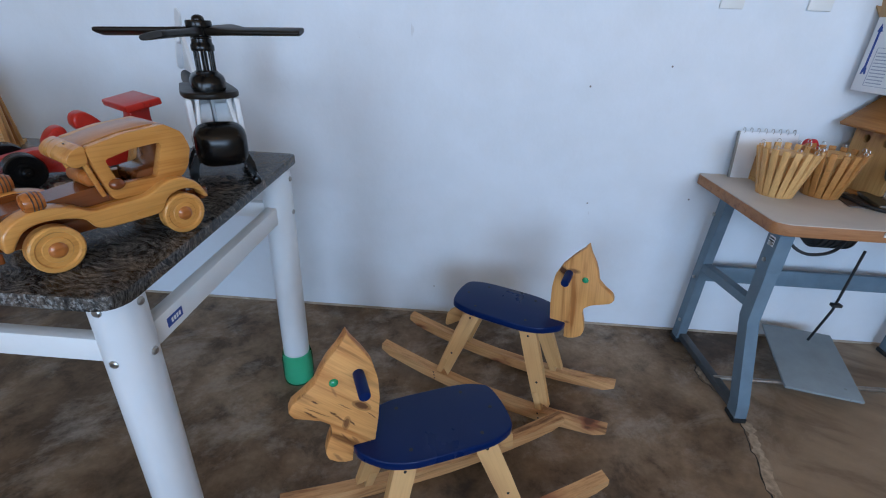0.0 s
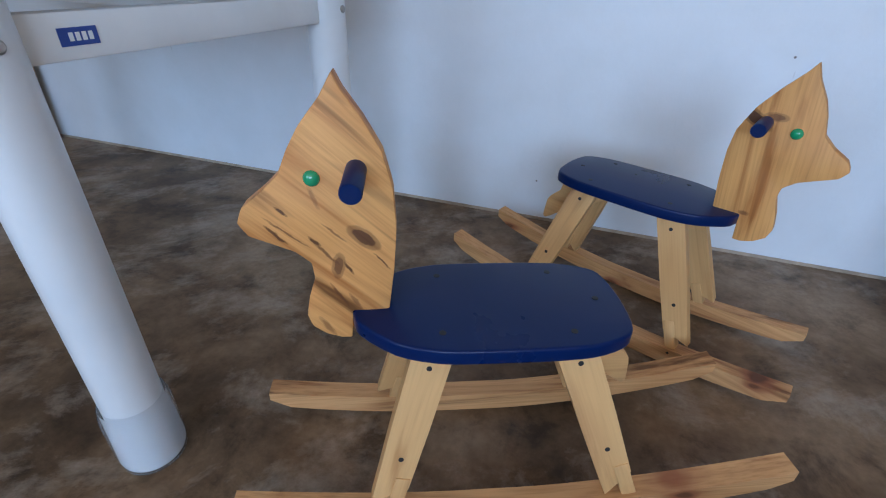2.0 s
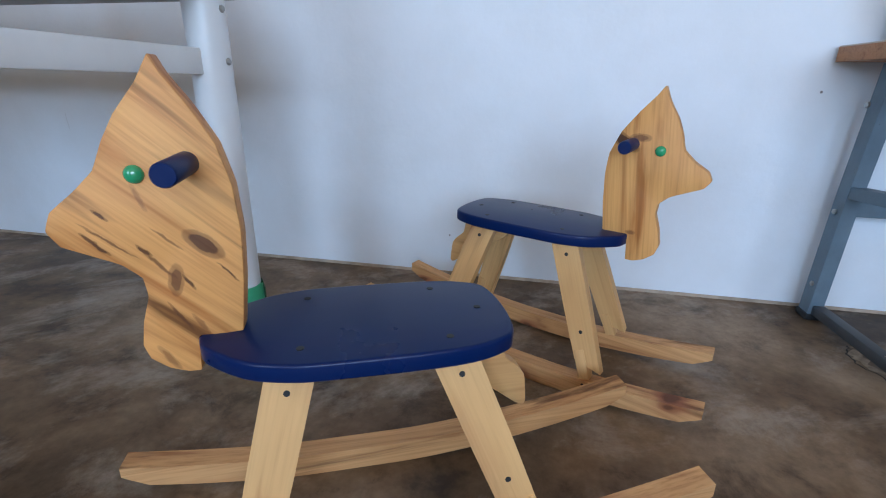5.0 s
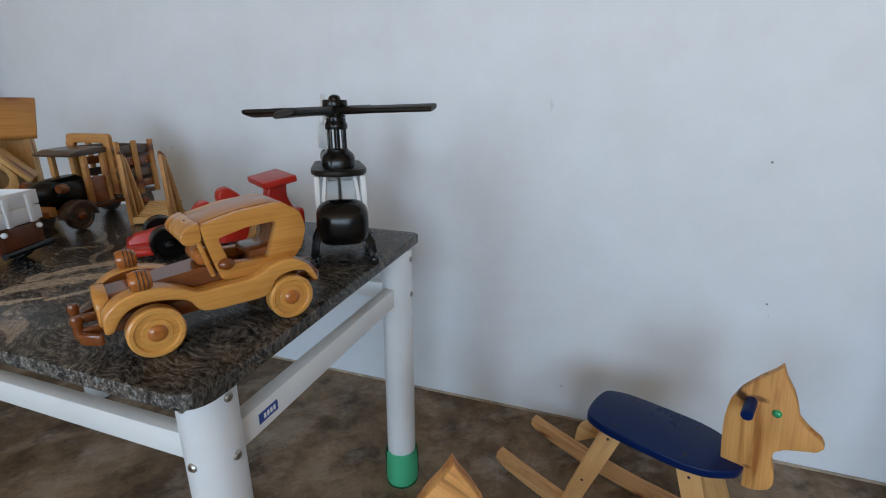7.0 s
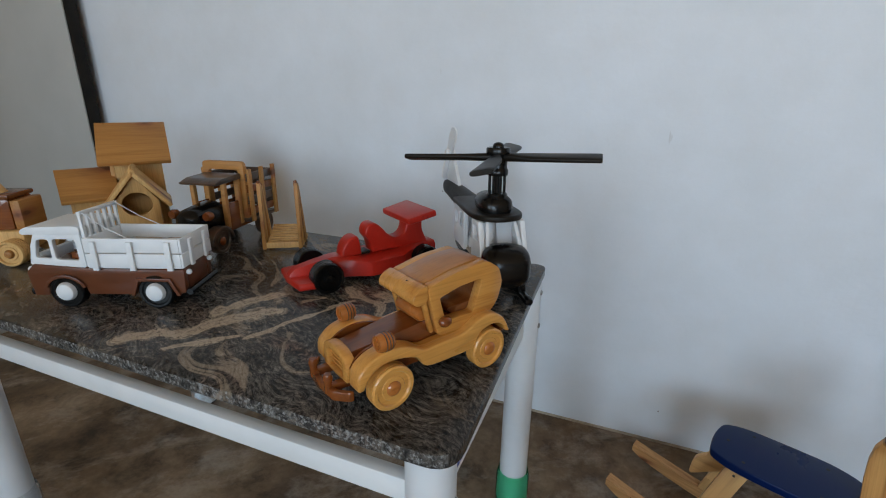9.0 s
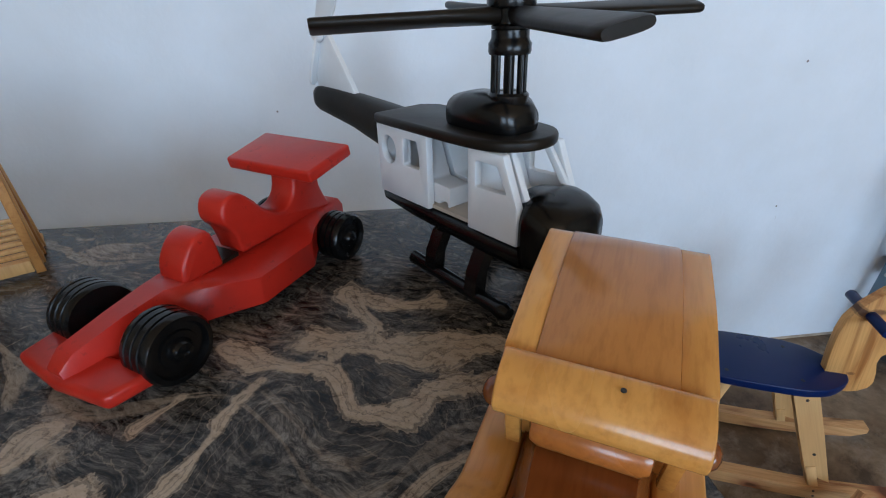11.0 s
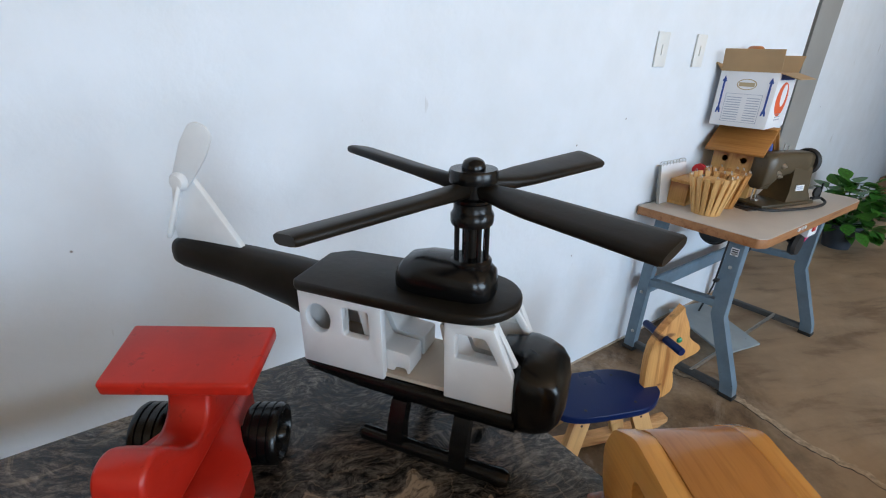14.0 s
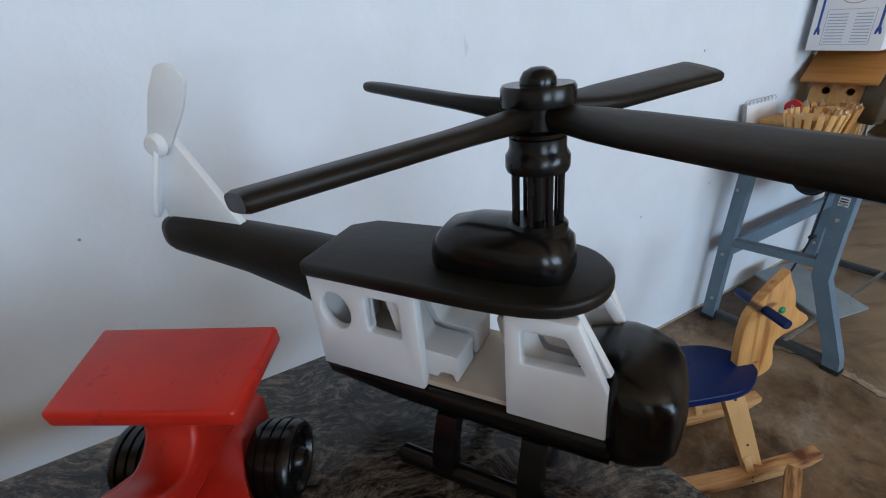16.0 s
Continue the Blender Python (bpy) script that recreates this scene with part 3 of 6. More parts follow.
def tube(points, r, seg=8, bm=None, m=None):
    P = [Vector(p) for p in points]
    rings, side = [], None
    for i, p in enumerate(P):
        d = (P[min(i + 1, len(P) - 1)] - P[max(i - 1, 0)]).normalized()
        if side is None:
            side = d.orthogonal().normalized()
        side = (side - d * side.dot(d)).normalized()
        up = d.cross(side)
        k = r[i] if isinstance(r, (list, tuple)) else r
        rings.append([p + k * (math.cos(2 * math.pi * j / seg) * side + math.sin(2 * math.pi * j / seg) * up) for j in range(seg)])
    return loft(rings, bm, m)


def along(a, b, w, t, bevel=0.0, bm=None, up=(0, 0, 1)):
    """A straight bar from a to b of width w (towards up x bar) and thickness t (towards up)."""
    a, b = Vector(a), Vector(b)
    x = (b - a).normalized()
    y = Vector(up).cross(x).normalized()
    z = x.cross(y)
    m = Matrix((x, y, z)).transposed().to_4x4()
    m.translation = a
    return box(0, (b - a).length, -w / 2, w / 2, -t / 2, t / 2, bevel, 2, bm, m)


def ball(r, c, bm=None, u=16, v=10, scale=(1, 1, 1)):
    g = bmesh.new()
    bmesh.ops.create_uvsphere(g, u_segments=u, v_segments=v, radius=r)
    return joined(bm, g, Matrix.Translation(c) @ Matrix.Diagonal((*scale, 1)))


def structure(name, bm, material, label, category):
    return tagged(part(name, bm, material), label, category, kind="structure")


X_TO = Matrix.Rotation(radians(90), 4, "Y")      # turned bodies lie along x
Y_TO = Matrix.Rotation(radians(-90), 4, "X")     # turned bodies lie along y

# ---- the room ----
WALL_Y, ROOM_H = 1.84, 3.0
structure("ground", box(-60, 60, -80, 40, -0.32, -0.30), M_GROUND, "unseen pale earth outside, added to bounce warm sunlight inside", "ground")
floor = structure("floor", box(-4.0, 10.5, -3.7, 5.0, -0.28, 0.0), M_FLOOR, "brown burnished concrete floor with pale blotches and cracks", "floor")
structure("ceiling", box(-4.2, 10.7, -3.9, 5.2, ROOM_H, ROOM_H + 0.12), M_CEIL, "unseen ceiling, brownish to bounce warm light on the upper wall", "ceiling")
structure("wall_north", box(-4.0, 2.27, WALL_Y, WALL_Y + 0.16, 0, ROOM_H), M_WALL, "white painted plaster wall with scuffs and specks", "wall")
structure("wall_north_lintel", box(2.27, 3.20, WALL_Y + 0.03, WALL_Y + 0.16, 2.15, ROOM_H), M_WALL, "white plaster above the dark doorway", "wall")
structure("wall_stair", prism([(3.20, 2.03), (6.30, 2.03), (6.30, 2.25), (3.20, 2.25)], 0, ROOM_H, "xy"), [M_WALL], "white painted plaster wall leading to the stairs", "wall")
structure("jamb", box(2.86, 3.196, 2.02, 2.25, 0, ROOM_H), M_GREYWALL, "grey plastered reveal of the doorway", "wall")
# darkness of the room beyond is painted on as near-black
structure("wall_back_room", box(-4.0, 10.5, 4.8, 5.0, 0, ROOM_H), M_DARK, "near-black wall standing in for the unlit room behind the doorway", "wall")
structure("wall_west", box(-4.0, -3.86, -3.7, 4.8, 0, ROOM_H), M_CREAMWALL, "unseen side wall, cream to bounce warm light", "wall")
structure("wall_east", box(10.36, 10.5, -3.7, 4.8, 0, ROOM_H), M_GREYWALL, "grey plastered wall behind the stairs", "wall")
south = box(-4.0, -2.55, -3.7, -3.55, 0, ROOM_H)
box(3.15, 10.5, -3.7, -3.55, 0, ROOM_H, bm=south)
box(-2.55, 3.15, -3.7, -3.55, 2.6, ROOM_H, bm=south)
box(-2.55, 3.15, -3.7, -3.55, 0, 0.8, bm=south)
box(-0.85, 0.25, -3.7, -3.55, 0.8, 2.6, bm=south)
structure("wall_south", south, M_CREAMWALL, "unseen wall, cream for warm bounce, with two wide unglazed openings", "wall")
structure("baseboard", box(-3.8, 2.3, WALL_Y - 0.004, WALL_Y, 0, 0.009), coloured("worn_wall_foot", (0.40, 0.32, 0.25), 0.3, 20, 0.8), "worn dusty strip at the foot of the wall", "baseboard")

# stairs at the far end, with their sloping side wall
# recess's shade is put into the grey wall and the darkened brown steps
structure("stairwell_wall", box(6.304, 10.36, 2.12, 2.25, 0, ROOM_H), M_GREYWALL, "stairwell wall, plaster coloured grey for the recess's shade", "wall")
stairs = thing("staircase", pose(6.02, 2.026, 0), "raw brown concrete staircase going up along the wall", "stairs")
for k in range(5):
    part("step", box(0.24 * k, 2.4, -0.66, 0.0, 0.175 * k, 0.175 * (k + 1), 0.008), M_STAIR, stairs)
structure("stair_side_wall", prism([(6.58, 0.0), (8.8, 0.0), (8.8, 2.35), (6.58, 1.10)], 1.25, 1.36, "xz", 0.006), M_WALL, "white sloping side wall of the staircase", "stairs")
structure("stair_landing_wall", box(7.75, 7.85, 1.364, 2.116, 0.88, ROOM_H), M_GREYWALL, "grey plaster wall above the stair landing", "wall")
# out of view; added only to block the right opening's light from the stairs
structure("stair_light_blocker", box(5.0, 5.12, -3.546, 0.5, 0, ROOM_H), M_CREAMWALL, "unseen plain wall added to keep daylight off the stairs", "wall")
# black sheet added for the shade past the stair side wall
structure("stair_recess_shade", box(7.6, 7.7, -1.2, 1.246, 0, ROOM_H), M_DARK, "near-black sheet standing in for the shade beyond the stairs", "wall")

# a long crack in the floor with crumbled pale lips
rnd = random.Random(11)
spine = curve_through([(1.10, 1.62), (1.076, 1.548), (1.118, 1.436), (1.12, 1.323), (1.096, 1.196), (1.071, 1.044), (1.09, 0.90), (1.06, 0.72)], 9, False)
walk_line = [Vector((p.x + rnd.uniform(-0.006, 0.006), p.y)) for p in spine]
for name, off, half, h, mat in (("crack", 0.0, 0.0022, 0.0006, M_DARK), ("crack_lip", 0.020, 0.017, 0.0004, coloured("pale_crumbled_screed", (0.40, 0.31, 0.22), 0.35, 60, 0.9))):
    w = [half * rnd.uniform(0.3, 1.2) for _ in walk_line]
    line = [(p.x + off - a, p.y) for p, a in zip(walk_line, w)] + [(p.x + off + a, p.y) for p, a in zip(walk_line[::-1], w[::-1])]
    part(name, prism(line, 0.0, h, "xy"), mat, floor)

# ---- granite table ----
TOP = 0.78
table = thing("granite_table", pose(0, 0, 0), "long polished granite table on white plastic pipe legs", "table")
corner = [(-1.78, 0.670), (-0.312, 0.660), (-0.334, 1.458), (-1.78, 1.458)]
slab = prism(rounded(corner, [0.02, 0.05, 0.03, 0.02], 6), TOP - 0.024, TOP, "xy", 0.003)
slab.faces.ensure_lookup_table()
for f in slab.faces:
    f.material_index = 0 if abs(f.calc_center_median().z - TOP) < 0.004 and f.normal.z > 0.5 or f.normal.x > 0.6 else (2 if f.normal.z < -0.5 else 1)
part("tabletop", slab, [M_GRANITE, M_GRANITE_EDGE, M_UNDER], table, "dark granite with flowing beige veins and a rough grey edge", 50)


def table_leg(x, y, sleeve, words, h):
    leg = part("leg", lathe([(0.041, 0.004), (0.042, 0.01), (0.041, TOP - 0.03), (0.041, TOP - 0.026)], pose(x, y, 0), 32), M_PVC, table)
    part("foot_sleeve", lathe([(0.040, 0.0), (0.048, 0.004), (0.051, 0.03), (0.0505, h - 0.02), (0.0465, h), (0.0425, h)], pose(x, y, 0), 32), sleeve, leg, words)
    return leg


LEGS = [(-0.379, 0.738, M_CLEAR, "clear plastic bottle foot", 0.13), (-0.372, 1.376, M_GREEN, "cut green bottle foot", 0.12),
        (-1.69, 0.728, M_CLEAR, "clear plastic bottle foot", 0.13), (-1.69, 1.372, M_CLEAR, "clear plastic bottle foot", 0.12)]
for x, y, sl, words, h in LEGS:
    leg = table_leg(x, y, sl, words, h)
    for dx, dy, z in ((0, -1, 0.630), (1, 0, 0.630), (0.0, -1, 0.729), (1, 0, 0.729)):
        if x < -1 and dx:
            dx = -1
        if y > 1 and dy:
            dy = 1
        turn = X_TO if dx else Y_TO
        if dx < 0 or dy < 0:
            turn = turn @ Matrix.Rotation(math.pi, 4, "X")
        part("screw", lathe([(0.0075, -0.002), (0.0075, 0.0015), (0.005, 0.004), (0, 0.0045)], Matrix.Translation((x + dx * 0.041, y + dy * 0.041, z)) @ turn, 12), M_STEEL, leg)
z0, z1, w = 0.600, 0.656, 0.014
part("rail", box(-0.377 - w, -0.377 + w, 0.772, 1.342, z0 + 0.004, z1 - 0.002, 0.002), M_RAIL, table)
part("rail", box(-1.69 - w, -1.69 + w, 0.765, 1.335, z0 + 0.004, z1 - 0.002, 0.002), M_RAIL, table)
part("rail", box(-1.65, -0.416, 0.722, 0.748, 0.611, 0.656, 0.002), M_RAIL, table)
part("rail", box(-1.65, -0.410, 1.362, 1.388, 0.611, 0.656, 0.002), M_RAIL, table)
stick = part("maker_sticker", box(-0.3634, -0.3622, 0.814, 0.860, 0.619, 0.638), M_INK, table, "small dark blue maker's sticker with pale bars")
for k in range(4):
    part("bar", box(-0.3622, -0.3616, 0.825 + 0.0078 * k, 0.830 + 0.0078 * k, 0.624, 0.633), M_PAPER, stick)

# ---- rocking horses ----
HEAD = [(0.199, 0.617), (0.191, 0.600), (0.172, 0.572), (0.152, 0.535), (0.1415, 0.492), (0.139, 0.44), (0.143, 0.385), (0.151, 0.324), (0.198, 0.320),
        (0.202, 0.277), (0.216, 0.277), (0.235, 0.284), (0.252, 0.298), (0.257, 0.316), (0.251, 0.345), (0.241, 0.374), (0.2425, 0.396),
        (0.260, 0.412), (0.287, 0.424), (0.310, 0.434), (0.320, 0.451), (0.312, 0.470), (0.287, 0.490), (0.266, 0.510), (0.253, 0.538), (0.238, 0.563), (0.214, 0.592)]


def rocking_horse(m, label, shift=0.0, low=0.0, tip=0.0, board=M_PINE):
    h = thing("rocking_horse", m, label, "rocking horse", "rocking horses")
    sharp = {0, 7, 8, 9}
    drop = lambda z: low * (0.3 + 0.7 * min(1.0, max(0.0, (z - 0.44) / 0.06)))
    shape = [(x + 0.9 * low * max(0.0, (z - 0.5) / 0.11), z - drop(z)) for x, z in HEAD]
    line, n = [], len(shape)
    for i, p in enumerate(shape):
        line += [Vector(p)] if i in sharp else [0.25 * (Vector(shape[i - 1]) - Vector(p)) + Vector(p), Vector(p) + 0.02 * (Vector(shape[i - 1]) + Vector(shape[(i + 1) % n]) - 2 * Vector(p)), 0.25 * (Vector(shape[(i + 1) % n]) - Vector(p)) + Vector(p)]
    head = part("head", prism(line, -0.0125, 0.0125, "xz", 0.0015), board, h, "raw pine board head with knots", 30)
    for s in (-1, 1):
        part("eye", ball(0.0095, (0.230, s * 0.0125, 0.506 - low), scale=(1, 0.75, 1)), M_EYE, head, "green bead eye")
    part("handle", lathe([(0.0105, -0.079), (0.0118, -0.077), (0.0118, 0.077), (0.0105, 0.079)], pose(0.181, 0, 0.516 - 1.1 * low) @ Y_TO, 20), M_BLUE, h, "blue painted peg handle")
    half = [(0.200, 0.0), (0.198, 0.016), (0.187, 0.041), (0.143, 0.077), (0.099, 0.092), (0.058, 0.096), (-0.040, 0.096), (-0.100, 0.092), (-0.140, 0.079), (-0.158, 0.062), (-0.165, 0.022)]
    outline = curve_through(half + [(x, -y) for x, y in half[:0:-1]], 3)
    part("seat", prism(outline, 0.300, 0.323, "xy", 0.004, 3), M_BLUE, h, "glossy blue painted seat board")
    for x, y in ((0.085, 0.062), (0.085, -0.062), (-0.080, 0.066), (-0.080, -0.066), (-0.130, 0.0)):
        part("screw_hole", lathe([(0.0045, 0.3225), (0.0045, 0.3236), (0.0020, 0.3239), (0, 0.3234)], pose(x, y, 0), 10), M_RUBBER, h)
    for s in (-1, 1):
        for top, foot, w0, w1 in (((0.096, 0.062), (0.157 + 1.4 * shift, 0.100), 0.052, 0.046), ((-0.084, 0.062), (-0.176 + shift, 0.100), 0.052, 0.046)):
            a, b = Vector((top[0], s * top[1], 0.300)), Vector((foot[0], s * foot[1], 0.066))
            d = (b - a).normalized()
            out = Vector((0, s, 0)) - d * d.y * s
            out.normalize()
            wide = d.cross(out)
            cut = 0.016 * s
            rows = ((a, w0, 0.0), ((a + b) / 2, (w0 + w1) / 2 + 0.002, 0.0), (b, w1, cut))
            g = loft([[p + wide * (w / 2) * i + out * 0.011 * j + d * (k * i) for i, j in ((-1, -1), (1, -1), (1, 1), (-1, 1))] for p, w, k in rows])
            own = Matrix((d, out, wide)).transposed().to_4x4()
            own.translation = a
            back = own.inverted()
            g = soften(g, 0.002)
            g.transform(back)
            leg = part("leg", g, M_PINE_LEG, h, "pale pine leg")
            leg.matrix_local = own
            off = wide * (-0.011 * s)
            g = along(b - d * 0.035 + off, b + d * 0.026 + off, 0.021, 0.026, 0.001, up=out)
            g.transform(back)
            part("tenon", g, M_PINE_LEG, leg)
            for k in (0.10, 0.72):
                p = a.lerp(b, k) + out * 0.0105
                part("screw_hole", lathe([(0.0038, 0), (0.0038, 0.0012), (0, 0.001)], back @ Matrix.Translation(p) @ out.to_track_quat("Z", "Y").to_matrix().to_4x4(), 8), M_RUBBER, leg)
        ring = []
        x0, x1 = -0.440 + 2.2 * shift, 0.372 + shift
        for k in range(25):
            u = k / 24
            x = x0 + (x1 - x0) * u
            q = (x - shift + 0.035) / 0.395
            lift = tip * (1.0 if s > 0 else 1.5)
            z = max(0.0, 0.046 * q * q - lift * q - 0.0006)
            t = 0.038 - 0.007 * abs(q) ** 3
            nib = 0.010 * max(0.0, 1 - u * 26) + 0.014 * max(0.0, 1 - (1 - u) * 26)
            ring.append([(x, s * 0.1065 + dy, z + dz) for dy, dz in ((-0.017, nib), (0.017, nib), (0.0165, t), (-0.0165, t))])
        rocker = part("rocker", soften(loft(ring), 0.003), M_PINE_ROCK, h, "curved rough-sawn pine rocker")
        for x, z in ((0.163, 0.034), (0.168, 0.016), (-0.205, 0.036), (-0.203, 0.024), (-0.208, 0.048)):
            q = (x + 0.035) / 0.395
            part("nail_hole", lathe([(0.003, 0), (0.003, 0.0008), (0, 0.0006)], pose(x + shift, s * 0.1235, z + 0.02 * q * q - 0.006) @ Y_TO @ (Matrix.Identity(4) if s > 0 else Matrix.Rotation(math.pi, 4, "X")), 7), M_RUBBER, rocker)
    tail = curve_through([(-0.060, 0.300), (-0.150, 0.300), (-0.166, 0.266), (-0.170, 0.250), (-0.186, 0.236), (-0.198, 0.220), (-0.201, 0.200), (-0.203, 0.176), (-0.196, 0.170), (-0.176, 0.184), (-0.150, 0.205), (-0.100, 0.238), (-0.060, 0.262)], 2)
    part("tail_board", prism(tail, -0.011, 0.013, "xz", 0.002), M_PINE_LEG, h, "wavy pine tail board")
    return h


rocking_horse(pose(0.140, 0.930, 0, 0, 0.0, 203.6), "raw pine rocking horse with blue seat beside the table", 0.0, 0.0, 0.011, M_PINE_KNOTTY)
rocking_horse(pose(0.316, 1.444, 0.004, 0, 1.0, -21.2), "raw pine rocking horse with blue seat tipped forward by the wall", 0.020, 0.021, 0.009)

# ---- toys on the table ----
def wheel(parent, x, y, z, r, w, tyre, hub, side, name="wheel", ribs=2, cap=None):
    """A turned wheel with its outer face towards side."""
    prof = [(r * 0.3, -w / 2), (r * 0.94, -w / 2), (r, -w * 0.4)]
    for k in range(ribs):
        c = -w * 0.25 + w * 0.5 * k / max(1, ribs - 1)
        prof += [(r, c - w * 0.04), (r * 0.95, c - w * 0.02), (r * 0.95, c + w * 0.02), (r, c + w * 0.04)]
    prof += [(r, w * 0.4), (r * 0.93, w / 2), (r * 0.80, w / 2), (r * 0.74, w * 0.36), (r * 0.55, w * 0.36), (r * 0.52, w * 0.42), (r * 0.30, w * 0.42)]
    turn = Y_TO if side > 0 else Y_TO @ Matrix.Rotation(math.pi, 4, "X")
    ob = part(name, lathe(prof, pose(x, y, z) @ turn, 32), tyre, parent)
    part("hub_cap", lathe([(r * 0.34, w * 0.34), (r * 0.34, w * 0.47), (r * 0.24, w * 0.62), (r * 0.08, w * 0.66), (0, w * 0.6)] if cap is None else cap, pose(x, y, z) @ turn, 20), hub, ob)
    return ob


def vintage_car():
    c = thing("toy_vintage_car", pose(-0.4492, 0.8458, TOP, 0, 0, -120.2), "varnished light wooden toy vintage car with brown bonnet", "toy car")
    # side boards that sweep over both wheels
    up = curve_through([(0.152, 0.050), (0.150, 0.076), (0.128, 0.095), (0.095, 0.101), (0.062, 0.094), (0.035, 0.081), (0.005, 0.082), (-0.045, 0.085), (-0.075, 0.098), (-0.105, 0.101), (-0.132, 0.086), (-0.150, 0.055)], 4, False)
    low = curve_through([(-0.142, 0.055), (-0.128, 0.074), (-0.104, 0.080), (-0.078, 0.072), (-0.062, 0.050), (-0.02, 0.047), (0.032, 0.050), (0.052, 0.072), (0.095, 0.082), (0.125, 0.075), (0.143, 0.050)], 4, False)
    for s in (-1, 1):
        part("fender", prism(up + low, s * 0.040, s * 0.071, "xz", 0.005, 3), M_VARN, c)
        part("mudguard_lining", prism([(p.x, p.y - 0.001) for p in up[4:-4]] + [(p.x, p.y + 0.003) for p in low[4:-4]], s * 0.036, s * 0.0395, "xz"), M_BROWN, c)
    part("underbody", box(-0.145, 0.140, -0.036, 0.036, 0.038, 0.062, 0.004), M_BROWN, c)
    # bonnet with sloping shoulders
    ring = lambda x, h, w: [(x, -w, 0.062), (x, w, 0.062), (x, w, h - 0.014), (x, w * 0.80, h), (x, -w * 0.80, h), (x, -w, h - 0.014)]
    part("bonnet", soften(loft([ring(0.140, 0.090, 0.028), ring(0.07, 0.098, 0.034), ring(0.0, 0.106, 0.0375)]), 0.003), M_BROWN, c, "dark brown varnished bonnet")
    arch = [(-0.039, 0.050), (-0.039, 0.080)] + [(0.039 * -math.cos(t * math.pi / 8), 0.080 + 0.018 * math.sin(t * math.pi / 8)) for t in range(1, 8)] + [(0.039, 0.080), (0.039, 0.050)]
    inner = [(-0.025, 0.054), (-0.025, 0.076), (-0.017, 0.084), (0.017, 0.084), (0.025, 0.076), (0.025, 0.054)]
    grille = part("grille", prism(arch, 0.138, 0.155, "yz", 0.003, holes=[inner]), M_VARN, c)
    part("grille_back", box(0.1395, 0.1425, -0.0245, 0.0245, 0.0545, 0.0835), M_VARN2, grille)
    for k in range(4):
        part("slat", box(0.142, 0.148, -0.0247, 0.0247, 0.056 + 0.0072 * k, 0.0595 + 0.0072 * k, 0.001), M_VARN, grille)
    # headlamps: turned barrels with burnt rings
    for s in (-1, 1):
        lamp = part("headlamp", lathe([(0.007, -0.0135), (0.011, -0.0125), (0.014, -0.007), (0.0148, 0.0), (0.014, 0.008), (0.0122, 0.013), (0.009, 0.013), (0.0085, 0.009), (0.004, 0.009), (0.003, 0.012), (0, 0.0125)], pose(0.102, s * 0.0605, 0.1125) @ X_TO, 24), M_VARN2, c, "turned barrel headlamp with burnt rings")
        for h, r in ((-0.007, 0.0141), (-0.002, 0.0148), (0.003, 0.0147)):
            part("burnt_ring", lathe([(r - 0.001, h - 0.0008), (r + 0.0003, h - 0.0008), (r + 0.0003, h + 0.0008), (r - 0.001, h + 0.0008)], pose(0.102, s * 0.0605, 0.1125) @ X_TO, 20), M_BURNT, lamp)
    # cabin sides with their window, roof rails, roof panel and visor
    shell = rounded([(-0.002, 0.084), (0.010, 0.130), (0.016, 0.158), (0.018, 0.1725), (-0.039, 0.186), (-0.104, 0.1915), (-0.132, 0.174), (-0.141, 0.146), (-0.132, 0.115), (-0.118, 0.098), (-0.060, 0.084)], 0.008, 3)
    hole = rounded([(-0.016, 0.108), (-0.004, 0.150), (-0.045, 0.160), (-0.090, 0.163), (-0.093, 0.156), (-0.075, 0.106)], 0.004, 2)
    for s in (-1, 1):
        part("cabin_side", prism(shell, s * 0.036, s * 0.0535, "xz", 0.003, holes=[hole]), M_VARN, c)
    top = curve_through([(0.017, 0.1730), (-0.039, 0.1865), (-0.102, 0.1905), (-0.129, 0.173), (-0.138, 0.146), (-0.130, 0.118)], 4, False)
    under = [(p.x + 0.004, p.y - 0.012) for p in top]
    part("roof_panel", prism(list(top) + under[::-1], -0.0358, 0.0358, "xz", 0.001), M_VARN3, c, "orange-brown varnished roof panel")
    vis = [(0.0172, 0.148), (0.034, 0.144), (0.044, 0.149), (0.045, 0.160), (0.036, 0.171), (0.0172, 0.1775)]
    part("visor", prism(rounded(vis, 0.007, 3), -0.052, 0.0515, "xz", 0.0105, 5), M_VARN, c)
    part("visor_pin", lathe([(0.0015, 0), (0.0015, 0.0009), (0, 0.0010)], pose(0.029, 0.010, 0.1740), 8), M_RUBBER, c)
    for s in (-1, 1):
        part("windscreen_post", along((0.008, s * 0.045, 0.092), (0.0225, s * 0.045, 0.150), 0.010, 0.007, 0.002), M_VARN, c)
        part("door_knob", ball(0.0095, (-0.008, s * 0.063, 0.112), scale=(1.25, 0.9, 0.95)), M_BROWN, c, "brown turned door knob")
        part("knob_stem", lathe([(0.004, 0), (0.004, 0.008)], pose(-0.008, s * 0.0525, 0.112) @ (Y_TO if s > 0 else Y_TO @ Matrix.Rotation(math.pi, 4, "X")), 10), M_BROWN, c)
    part("dashboard_roll", lathe([(0.004, -0.0345), (0.010, -0.033), (0.0125, -0.028), (0.0125, 0.028), (0.010, 0.033), (0.004, 0.035)], pose(0.014, 0, 0.118) @ Y_TO, 20), M_VARN2, c, "glossy turned dashboard roll")
